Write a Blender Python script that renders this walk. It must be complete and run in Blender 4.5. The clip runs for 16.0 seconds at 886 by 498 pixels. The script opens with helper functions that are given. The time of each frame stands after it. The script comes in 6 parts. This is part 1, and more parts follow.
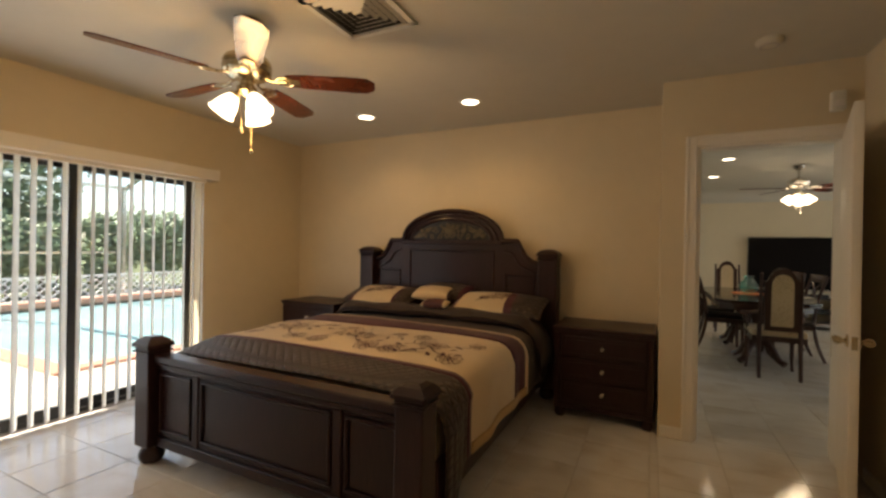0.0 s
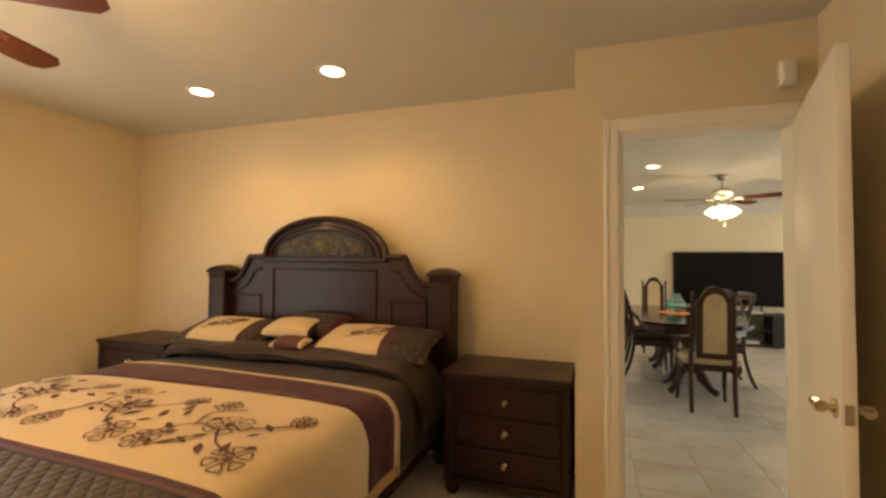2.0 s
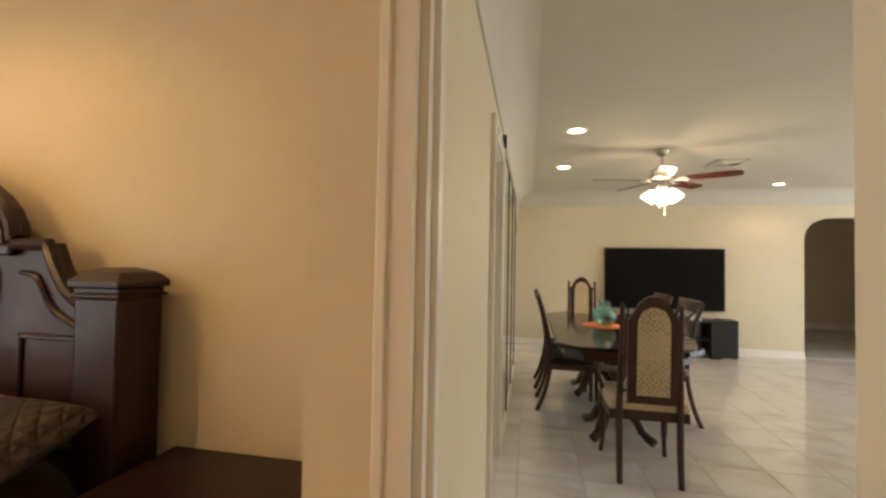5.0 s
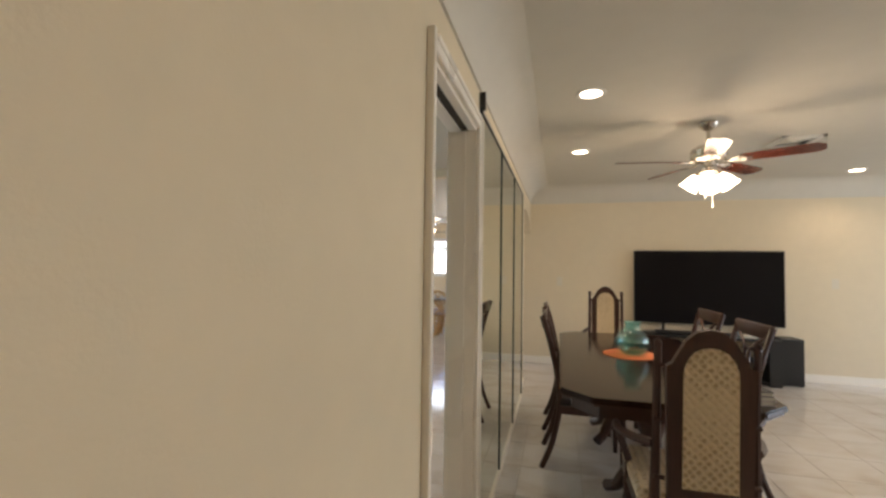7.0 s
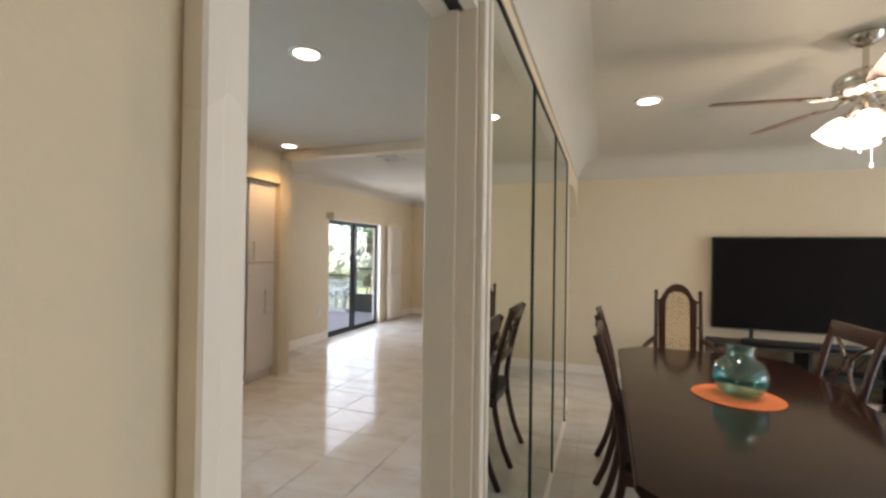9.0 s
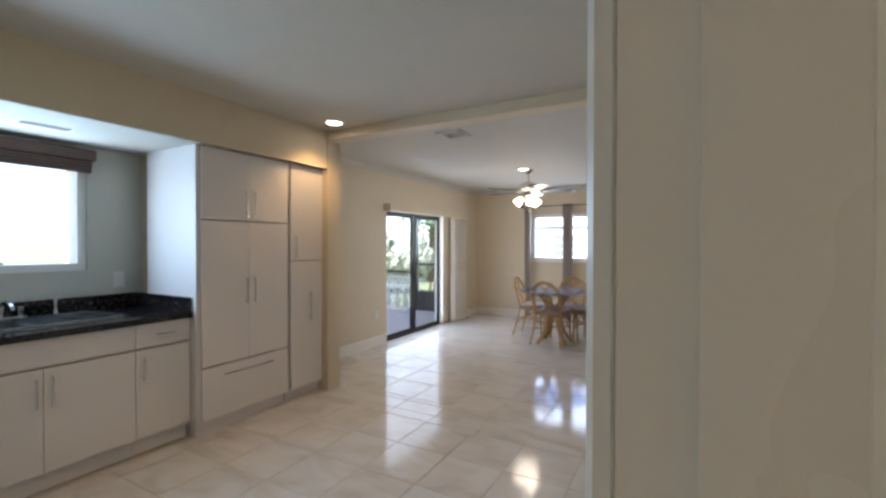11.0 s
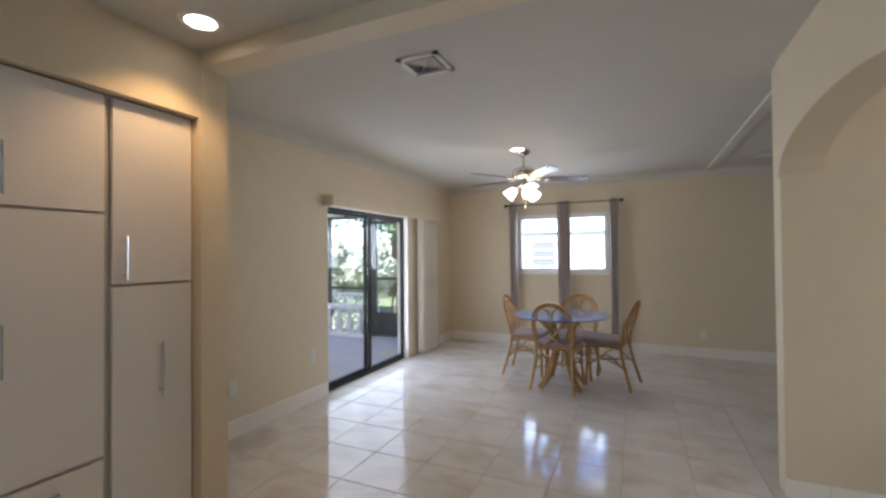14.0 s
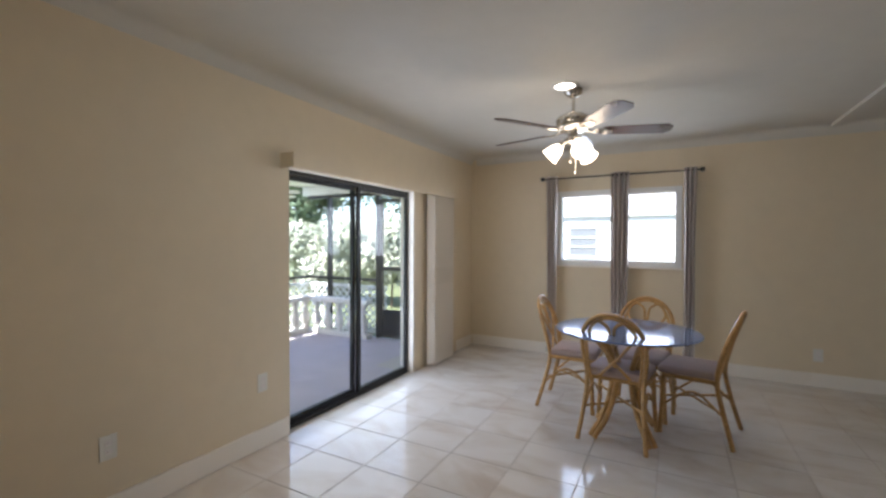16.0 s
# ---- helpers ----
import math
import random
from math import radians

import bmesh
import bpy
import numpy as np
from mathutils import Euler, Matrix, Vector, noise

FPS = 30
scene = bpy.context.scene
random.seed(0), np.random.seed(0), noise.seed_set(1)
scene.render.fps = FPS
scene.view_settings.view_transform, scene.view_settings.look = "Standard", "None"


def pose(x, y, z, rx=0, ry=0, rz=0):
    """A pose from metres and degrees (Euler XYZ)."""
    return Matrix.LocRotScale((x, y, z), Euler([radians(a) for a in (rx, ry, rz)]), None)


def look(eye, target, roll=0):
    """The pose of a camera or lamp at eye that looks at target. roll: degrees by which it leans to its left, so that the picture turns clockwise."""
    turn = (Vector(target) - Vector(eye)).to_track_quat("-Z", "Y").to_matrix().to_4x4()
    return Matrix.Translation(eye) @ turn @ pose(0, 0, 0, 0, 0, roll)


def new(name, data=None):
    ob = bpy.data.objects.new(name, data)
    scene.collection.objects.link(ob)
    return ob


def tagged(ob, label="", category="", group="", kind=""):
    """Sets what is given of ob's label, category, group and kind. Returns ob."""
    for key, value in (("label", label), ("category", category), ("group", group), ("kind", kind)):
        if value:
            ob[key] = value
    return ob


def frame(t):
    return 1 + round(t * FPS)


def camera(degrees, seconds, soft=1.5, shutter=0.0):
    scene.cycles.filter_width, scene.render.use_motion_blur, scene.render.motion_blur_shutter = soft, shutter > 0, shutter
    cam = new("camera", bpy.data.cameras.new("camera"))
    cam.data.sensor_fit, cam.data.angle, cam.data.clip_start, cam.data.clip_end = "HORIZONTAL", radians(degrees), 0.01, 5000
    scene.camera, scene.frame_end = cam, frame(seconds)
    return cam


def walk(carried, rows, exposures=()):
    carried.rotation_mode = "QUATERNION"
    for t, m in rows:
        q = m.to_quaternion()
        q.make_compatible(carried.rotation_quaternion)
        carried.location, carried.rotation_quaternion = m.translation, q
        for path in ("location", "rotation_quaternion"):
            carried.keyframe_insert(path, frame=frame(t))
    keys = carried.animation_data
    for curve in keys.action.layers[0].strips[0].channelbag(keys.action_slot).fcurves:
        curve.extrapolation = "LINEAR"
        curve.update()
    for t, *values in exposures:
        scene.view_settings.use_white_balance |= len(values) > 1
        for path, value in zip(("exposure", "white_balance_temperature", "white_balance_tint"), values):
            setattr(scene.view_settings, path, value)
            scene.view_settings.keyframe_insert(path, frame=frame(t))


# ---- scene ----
cam = camera(91.7, 16.0, soft=2.7)
METRES, EYE, TILT, LEAN, TURN = 8.0, 1.5, 0.0, 0.0, 26.9
PATH = [
    (0, (0.036, -0.255, 1.284), (-0.838, 1.544, 1.278), 1.0),
    (0.5, (0.058, -0.011, 1.302), (-0.751, 1.818, 1.303), 0.9),
    (1, (0.078, 0.218, 1.308), (-0.663, 2.075, 1.335), 0.9),
    (1.5, (0.082, 0.475, 1.319), (-0.606, 2.352, 1.364), 1.0),
    (2, (0.14, 0.743, 1.308), (-0.488, 2.641, 1.38), 0.6),
    (2.5, (0.212, 1.011, 1.317), (-0.357, 2.927, 1.401), 0.2),
    (3, (0.249, 1.271, 1.295), (-0.266, 3.202, 1.375), 0.5),
    (3.5, (0.281, 1.554, 1.279), (-0.161, 3.503, 1.346), 1.1),
    (4, (0.377, 1.844, 1.289), (-0.012, 3.805, 1.335), 0.9),
    (6.5, (0.626, 3.073, 1.358), (0.173, 5.02, 1.432), 1.8),
    (7, (0.685, 3.322, 1.364), (0.166, 5.252, 1.435), 0.8),
    (7.5, (0.687, 3.593, 1.388), (0.13, 5.513, 1.455), -0.7),
    (8, (0.715, 3.819, 1.367), (0.106, 5.722, 1.43), -1.0),
    (8.5, (0.688, 4.059, 1.377), (0.032, 5.948, 1.409), -0.2),
    (9, (0.612, 4.295, 1.386), (-0.095, 6.166, 1.399), 0.8),
    (9.5, (0.573, 4.511, 1.386), (-0.223, 6.346, 1.39), 1.6),
    (10, (0.476, 4.689, 1.385), (-0.429, 6.472, 1.378), 2.4),
    (12.5, (-0.265, 5.701, 1.395), (-1.255, 7.439, 1.361), -2.1),
    (13, (-0.424, 5.97, 1.395), (-1.327, 7.754, 1.375), -2.2),
    (13.5, (-0.533, 6.236, 1.372), (-1.372, 8.051, 1.39), -1.6),
    (14, (-0.641, 6.537, 1.372), (-1.461, 8.361, 1.4), -0.5),
    (14.5, (-0.764, 6.847, 1.366), (-1.617, 8.655, 1.366), 0.7),
    (15, (-0.861, 7.153, 1.355), (-1.75, 8.945, 1.341), 1.2),
    (15.5, (-0.963, 7.499, 1.366), (-1.882, 9.275, 1.329), 0.8),
    (16, (-1.063, 7.824, 1.364), (-2.009, 9.585, 1.33), 0.2),
]
EXPOSURES = [(0.0, 1.38, 7200, 13), (1.5, 2.14, 7950, 12), (3.0, 2.62, 7800, 13), (4.0, 2.55, 7400, 13), (7.0, 2.25, 6750, 18), (9.5, 2.41, 6150, 17), (12.5, 1.97, 5650, 17), (14.5, 2.03, 5850, 17), (16.0, 1.93, 5950, 17)]
walk(cam, [(t, look(eye, target, roll)) for t, eye, target, roll in PATH], EXPOSURES)

# ---- world and sun ----
world = bpy.data.worlds.new("world")
scene.world = world
world.use_nodes = True
wn = world.node_tree
sky = wn.nodes.new("ShaderNodeTexSky")
sky.sky_type, sky.sun_disc = "NISHITA", False
sky.sun_elevation, sky.sun_rotation = radians(58), radians(200)
wn.links.new(sky.outputs[0], wn.nodes["Background"].inputs[0])
wn.nodes["Background"].inputs[1].default_value = 0.15
sun = new("sun", bpy.data.lights.new("sun", "SUN"))
sun.data.energy, sun.data.angle, sun.data.color = 5.0, radians(0.5), (1, 0.95, 0.86)
sun.rotation_euler = Euler((radians(32), 0, radians(-20)))

C = 2.46


def area_lamp(name, place, turn, w, h, watts, color):
    d = bpy.data.lights.new(name, "AREA")
    d.shape, d.size, d.size_y, d.energy, d.color = "RECTANGLE", w, h, watts, color
    ob = new(name, d)
    ob.matrix_world = Matrix.Translation(place) @ Euler([radians(a) for a in turn]).to_matrix().to_4x4()
    return ob


def point_lamp(name, place, watts, color, radius=0.05):
    d = bpy.data.lights.new(name, "POINT")
    d.energy, d.color, d.shadow_soft_size = watts, color, radius
    ob = new(name, d)
    ob.location = place
    return ob


def spot_lamp(name, place, watts, color, angle=120, radius=0.05):
    d = bpy.data.lights.new(name, "SPOT")
    d.energy, d.color, d.shadow_soft_size, d.spot_size, d.spot_blend = watts, color, radius, radians(angle), 0.6
    ob = new(name, d)
    ob.location = place
    return ob


WARM = (1.0, 0.62, 0.25)
SOFT = (1.0, 0.82, 0.58)
DAY = (0.80, 0.90, 1.0)
# Fill light: daylight added from assumed glass doors, out of view to the east.
area_lamp("sky_living_room", (7.6, 6.5, 1.3), (0, 90, 0), 2.0, 3.6, 25.6, DAY)
area_lamp("sky_bedroom", (-3.64, 0.95, 1.0), (0, -90, 0), 1.8, 2.6, 4.5, DAY)
area_lamp("sky_breakfast", (-3.50, 10.8, 1.0), (0, -90, 0), 1.75, 1.55, 5.0, DAY)
area_lamp("sky_kitchen", (-3.50, 5.7, 1.6), (0, -90, 0), 0.75, 1.5, 6.0, (0.58, 0.82, 1.0))
area_lamp("sky_window", (-1.65, 12.98, 1.53), (-90, 0, 0), 1.1, 0.75, 3.2, DAY)
for place in ((-1.295, 2.94), (-2.32, 2.95)):
    spot_lamp("downlight_beam", (*place, C - 0.03), 3.0, WARM, 150)
# Added beam with no seen source; it brightens the bed's side and the floor.
spot_lamp("downlight_beam", (-0.30, 0.60, C - 0.03), 2.0, WARM, 150, 0.08)
for place in ((0.88, 6.16), (0.88, 7.6), (3.83, 9.0), (3.83, 6.2)):
    spot_lamp("downlight_beam", (*place, C - 0.03), 2.0, SOFT, 140)
for place in ((-0.93, 6.22), (-2.46, 7.88)):
    spot_lamp("downlight_beam", (*place, C - 0.03), 4.8, WARM)
point_lamp("fan_lamp_bedroom", (-1.90, 1.33, 1.90), 6.6, WARM, 0.16)
point_lamp("fan_lamp_dining", (1.77, 6.9, 1.88), 3.1, SOFT, 0.17)
point_lamp("fan_lamp_breakfast", (-1.72, 11.0, 1.88), 2.0, SOFT, 0.17)

# ---- materials ----


def mat(name, color, rough=0.5, metal=0.0, vary=0.08, scale=6.0, fine=60.0, bump=0.0, bump_scale=80.0, spec=0.5, coat=0.0, emit=None, alpha=1.0, transmission=0.0, ior=1.45, stretch=(1, 1, 1), sheen=0.0, rand=0.0):
    m = bpy.data.materials.new(name)
    m.use_nodes = True
    nt = m.node_tree
    b = nt.nodes["Principled BSDF"]
    b.inputs["Base Color"].default_value = (*color, 1)
    b.inputs["Roughness"].default_value, b.inputs["Metallic"].default_value = rough, metal
    b.inputs["Specular IOR Level"].default_value, b.inputs["Coat Weight"].default_value = spec, coat
    b.inputs["Coat Roughness"].default_value = 0.12
    b.inputs["Transmission Weight"].default_value, b.inputs["IOR"].default_value = transmission, ior
    b.inputs["Sheen Weight"].default_value = sheen
    if emit:
        b.inputs["Emission Color"].default_value, b.inputs["Emission Strength"].default_value = (*emit[0], 1), emit[1]
    tc = nt.nodes.new("ShaderNodeTexCoord")
    mp = nt.nodes.new("ShaderNodeMapping")
    mp.inputs["Scale"].default_value = stretch
    nt.links.new(tc.outputs["Object"], mp.inputs[0])
    if vary > 0:
        a, c = nt.nodes.new("ShaderNodeTexNoise"), nt.nodes.new("ShaderNodeTexNoise")
        a.inputs["Scale"].default_value, c.inputs["Scale"].default_value = scale, fine
        a.inputs["Detail"].default_value = c.inputs["Detail"].default_value = 3
        nt.links.new(mp.outputs[0], a.inputs[0]), nt.links.new(mp.outputs[0], c.inputs[0])
        add = nt.nodes.new("ShaderNodeMath")
        add.operation = "ADD"
        nt.links.new(a.outputs[0], add.inputs[0]), nt.links.new(c.outputs[0], add.inputs[1])
        last = add
        if rand > 0:
            oi = nt.nodes.new("ShaderNodeObjectInfo")
            mul = nt.nodes.new("ShaderNodeMath")
            mul.operation = "MULTIPLY_ADD"
            mul.inputs[1].default_value = rand
            nt.links.new(oi.outputs["Random"], mul.inputs[0]), nt.links.new(add.outputs[0], mul.inputs[2])
            last = mul
        r = nt.nodes.new("ShaderNodeMapRange")
        r.inputs[1].default_value, r.inputs[2].default_value = 0.6, 1.4 + rand
        r.inputs[3].default_value, r.inputs[4].default_value = 1 - vary, 1 + vary
        nt.links.new(last.outputs[0], r.inputs[0])
        v = nt.nodes.new("ShaderNodeVectorMath")
        v.operation = "SCALE"
        v.inputs[0].default_value = color
        nt.links.new(r.outputs[0], v.inputs["Scale"])
        nt.links.new(v.outputs[0], b.inputs["Base Color"])
        rr = nt.nodes.new("ShaderNodeMapRange")
        rr.inputs[1].default_value, rr.inputs[2].default_value = 0.3, 0.7
        rr.inputs[3].default_value, rr.inputs[4].default_value = max(rough * 0.85, 0.0), min(rough * 1.15, 1.0)
        nt.links.new(a.outputs[0], rr.inputs[0]), nt.links.new(rr.outputs[0], b.inputs["Roughness"])
    if bump > 0:
        n = nt.nodes.new("ShaderNodeTexNoise")
        n.inputs["Scale"].default_value, n.inputs["Detail"].default_value = bump_scale, 4
        nt.links.new(mp.outputs[0], n.inputs[0])
        bp = nt.nodes.new("ShaderNodeBump")
        bp.inputs["Strength"].default_value, bp.inputs["Distance"].default_value = bump, 0.01
        nt.links.new(n.outputs[0], bp.inputs["Height"]), nt.links.new(bp.outputs[0], b.inputs["Normal"])
    return m


def glass(name, tint=(1, 1, 1), gloss=0.03):
    m = bpy.data.materials.new(name)
    m.use_nodes = True
    nt = m.node_tree
    out = nt.nodes["Material Output"]
    t, g, mix, fr, pw, ma = (nt.nodes.new(k) for k in ("ShaderNodeBsdfTransparent", "ShaderNodeBsdfGlossy", "ShaderNodeMixShader", "ShaderNodeLayerWeight", "ShaderNodeMath", "ShaderNodeMath"))
    t.inputs[0].default_value = (*tint, 1)
    g.inputs["Roughness"].default_value = 0.02
    fr.inputs[0].default_value = 0.5
    pw.operation, ma.operation = "POWER", "MULTIPLY_ADD"
    pw.inputs[1].default_value, ma.inputs[1].default_value, ma.inputs[2].default_value = 4.0, 0.5, gloss
    nt.links.new(fr.outputs["Facing"], pw.inputs[0]), nt.links.new(pw.outputs[0], ma.inputs[0])
    nt.links.new(ma.outputs[0], mix.inputs[0]), nt.links.new(t.outputs[0], mix.inputs[1]), nt.links.new(g.outputs[0], mix.inputs[2])
    nt.links.new(mix.outputs[0], out.inputs[0])
    return m


def ramp_mix(m, texture, stops, target="Base Color", scale=5.0, detail=6.0, distortion=0.0, vector_scale=(1, 1, 1), jitter=False, generated=False):
    """Drive an input of m's surface from a texture through a colour ramp."""
    nt = m.node_tree
    b = nt.nodes["Principled BSDF"]
    tc, mp, tx, cr = (nt.nodes.new(k) for k in ("ShaderNodeTexCoord", "ShaderNodeMapping", texture, "ShaderNodeValToRGB"))
    mp.inputs["Scale"].default_value = vector_scale
    nt.links.new(tc.outputs["Generated" if generated else "Object"], mp.inputs[0])
    if jitter:
        oi, vm = nt.nodes.new("ShaderNodeObjectInfo"), nt.nodes.new("ShaderNodeVectorMath")
        vm.operation = "SCALE"
        vm.inputs[0].default_value = (37.0, 53.0, 11.0)
        nt.links.new(oi.outputs["Random"], vm.inputs["Scale"])
        nt.links.new(vm.outputs[0], mp.inputs["Location"])
    nt.links.new(mp.outputs[0], tx.inputs[0])
    tx.inputs["Scale"].default_value = scale
    if texture == "ShaderNodeTexNoise":
        tx.inputs["Detail"].default_value, tx.inputs["Distortion"].default_value = detail, distortion
    elif texture == "ShaderNodeTexWave":
        tx.inputs["Distortion"].default_value, tx.inputs["Detail"].default_value = distortion, detail
    el = cr.color_ramp.elements
    while len(el) < len(stops):
        el.new(0.5)
    for e, (p, c) in zip(el, stops):
        e.position, e.color = p, (*c, 1)
    nt.links.new(tx.outputs["Fac" if texture != "ShaderNodeTexVoronoi" else "Distance"], cr.inputs[0])
    nt.links.new(cr.outputs[0], b.inputs[target])
    return m


M = {}
M["wall"] = mat("wall_paint", (0.71, 0.60, 0.43), 0.62, vary=0.03, scale=1.2, fine=9, bump=0.08, bump_scale=120)
M["ceiling"] = mat("ceiling_paint", (0.61, 0.575, 0.50), 0.8, vary=0.03, scale=1.0, fine=8, bump=0.12, bump_scale=90)
M["trim"] = mat("white_gloss_paint", (0.85, 0.79, 0.70), 0.3, vary=0.012, scale=1.5, fine=300, bump=0.02, bump_scale=250)
M["door_paint"] = mat("satin_door_paint", (0.83, 0.77, 0.67), 0.55, vary=0.012, scale=1.5, spec=0.3)
M["kwall"] = mat("grey_wall_paint", (0.55, 0.54, 0.47), 0.6, vary=0.03, scale=2, bump=0.08, bump_scale=120)
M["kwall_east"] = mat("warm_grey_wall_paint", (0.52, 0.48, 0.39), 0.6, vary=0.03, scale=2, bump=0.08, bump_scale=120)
M["cabinet"] = mat("white_laminate", (0.78, 0.73, 0.70), 0.38, vary=0.012, scale=1.5, fine=200)
M["gap"] = mat("dark_gap", (0.50, 0.46, 0.43), 0.8)
# Dark grey that stands for the shade inside the vents and the track slot.
M["shadow_grey"] = mat("slot_shade_grey", (0.07, 0.065, 0.06), 0.8)
M["grout"] = mat("grout", (0.52, 0.475, 0.42), 0.8, vary=0.15, scale=5)
M["tile"] = mat("polished_tile", (0.72, 0.66, 0.58), 0.10, vary=0.0, spec=0.6)
ramp_mix(M["tile"], "ShaderNodeTexNoise", ((0.30, (0.58, 0.51, 0.44)), (0.44, (0.66, 0.61, 0.55)), (0.60, (0.72, 0.685, 0.64))), scale=2.4, distortion=0.8, vector_scale=(1.0, 1.7, 1), jitter=True)
M["wood"] = mat("dark_wood", (0.026, 0.0090, 0.0095), 0.38, vary=0.45, scale=4, fine=70, stretch=(1, 1, 0.12), spec=0.35, coat=0.12)
M["wood2"] = mat("dark_brown_wood", (0.048, 0.018, 0.011), 0.38, vary=0.4, scale=5, fine=60, stretch=(1, 1, 0.15), coat=0.15, spec=0.4)
M["table"] = mat("dark_table_top", (0.026, 0.012, 0.009), 0.12, vary=0.35, scale=4, fine=60, stretch=(1, 0.1, 1), coat=0.08, spec=0.25)
M["blade"] = mat("mahogany_blade", (0.085, 0.020, 0.010), 0.25, vary=0.3, scale=8, fine=60, coat=0.3)
M["blade_dark"] = mat("walnut_blade", (0.06, 0.028, 0.02), 0.3, vary=0.3, scale=8, coat=0.3)
M["brass"] = mat("polished_brass", (0.58, 0.49, 0.34), 0.22, metal=1, vary=0.08, scale=15)
M["nickel"] = mat("brushed_nickel", (0.62, 0.58, 0.52), 0.25, metal=1, vary=0.06, scale=20)
M["steel"] = mat("stainless_steel", (0.6, 0.6, 0.6), 0.2, metal=1, vary=0.05)
M["gold"] = mat("antique_gold", (0.17, 0.135, 0.085), 0.42, metal=0.6, vary=0.4, scale=30)
M["shade"] = mat("frosted_lamp_glass", (0.9, 0.86, 0.78), 0.4, vary=0, emit=((1, 0.84, 0.60), 1.6))
M["lamp"] = mat("lamp_disc", (0.9, 0.9, 0.85), 0.4, vary=0, emit=((1, 0.88, 0.68), 2.2))
M["frame"] = mat("dark_bronze_aluminium", (0.035, 0.035, 0.035), 0.35, metal=0.4, vary=0.1)
M["white_pvc"] = mat("white_vinyl", (0.78, 0.78, 0.76), 0.4, vary=0.02)
M["glass"] = glass("window_glass", (0.96, 0.98, 0.97))
M["mirror"] = mat("mirror_silver", (0.80, 0.84, 0.76), 0.015, metal=1, vary=0)
M["edge"] = mat("mirror_edge", (0.025, 0.04, 0.03), 0.5, spec=0.2)
M["granite"] = mat("black_granite", (0.03, 0.026, 0.026), 0.08, vary=0, spec=0.6)
ramp_mix(M["granite"], "ShaderNodeTexNoise", ((0.45, (0.012, 0.010, 0.011)), (0.60, (0.030, 0.024, 0.024)), (0.72, (0.09, 0.075, 0.07))), scale=38, detail=5)
M["screen"] = mat("screen_glass", (0.005, 0.004, 0.005), 0.22, vary=0, spec=0.15)
M["black"] = mat("black_plastic", (0.015, 0.015, 0.016), 0.4, vary=0.1)
M["cream"] = mat("cream_satin", (0.62, 0.47, 0.28), 0.55, vary=0.06, scale=9, fine=200, bump=0.15, bump_scale=160, sheen=0.3)
M["brown_cloth"] = mat("brown_satin", (0.031, 0.016, 0.012), 0.55, vary=0.1, scale=7, fine=200, bump=0.3, bump_scale=12, sheen=0.1)
M["plum"] = mat("plum_satin", (0.068, 0.008, 0.020), 0.5, vary=0.1, scale=7, sheen=0.1)
M["embroidery"] = mat("plum_thread", (0.10, 0.035, 0.035), 0.6, vary=0.2, scale=30)
M["quilt"] = mat("quilted_brown", (0.10, 0.062, 0.045), 0.55, vary=0, sheen=0.1)
M["seat_cream"] = mat("cream_damask", (0.55, 0.42, 0.25), 0.6, vary=0, sheen=0.2)
M["rattan"] = mat("rattan", (0.50, 0.29, 0.10), 0.4, vary=0.35, scale=15, fine=80, coat=0.2)
M["mauve"] = mat("taupe_fabric", (0.42, 0.32, 0.28), 0.85, vary=0.12, scale=20, fine=200, bump=0.3, bump_scale=300)
M["curtain"] = mat("taupe_curtain", (0.46, 0.40, 0.36), 0.7, vary=0.08, scale=6, fine=150)
M["orange"] = mat("orange_mat", (0.75, 0.20, 0.07), 0.8, vary=0.08, scale=20, fine=200)
M["teal"] = glass("teal_glass", (0.66, 0.92, 0.92), 0.14)
M["plastic_white"] = mat("white_plastic", (0.72, 0.70, 0.64), 0.4, vary=0.02)
M["brown_shade"] = mat("brown_roller_shade", (0.13, 0.085, 0.07), 0.7, vary=0.15, scale=20)
M["vane"] = mat("vertical_vane", (0.86, 0.85, 0.82), 0.6, vary=0.03)
vt = M["vane"].node_tree
tr, mx = vt.nodes.new("ShaderNodeBsdfTranslucent"), vt.nodes.new("ShaderNodeMixShader")
tr.inputs[0].default_value, mx.inputs[0].default_value = (0.92, 0.92, 0.90, 1), 0.7
vt.links.new(vt.nodes["Principled BSDF"].outputs[0], mx.inputs[1]), vt.links.new(tr.outputs[0], mx.inputs[2])
vt.links.new(mx.outputs[0], vt.nodes["Material Output"].inputs[0])
M["tabletop_glass"] = mat("glass_top", (0.42, 0.56, 0.88), 0.06, vary=0, transmission=0.75, ior=1.35)
M["patio"] = mat("patio_concrete", (0.46, 0.41, 0.37), 0.8, vary=0.08, scale=2, bump=0.2, bump_scale=60)
M["carpet"] = mat("grey_outdoor_carpet", (0.50, 0.45, 0.48), 0.95, vary=0.15, scale=4, fine=150, bump=0.5, bump_scale=200)
M["coping"] = mat("brick_coping", (0.50, 0.25, 0.17), 0.75, vary=0.2, scale=12)
M["pool"] = mat("pool_water", (0.33, 0.52, 0.55), 0.06, vary=0.12, scale=2, bump=0.25, bump_scale=4)
M["grass"] = mat("lawn", (0.13, 0.15, 0.07), 0.9, vary=0.3, scale=3, bump=0.6, bump_scale=60)
M["leaf"] = mat("hedge_leaf", (0.15, 0.20, 0.11), 0.45, vary=0.4, scale=3, rand=0.3)
M["leaf_pale"] = mat("pale_variegated_leaf", (0.42, 0.44, 0.33), 0.45, vary=0.35, scale=3)
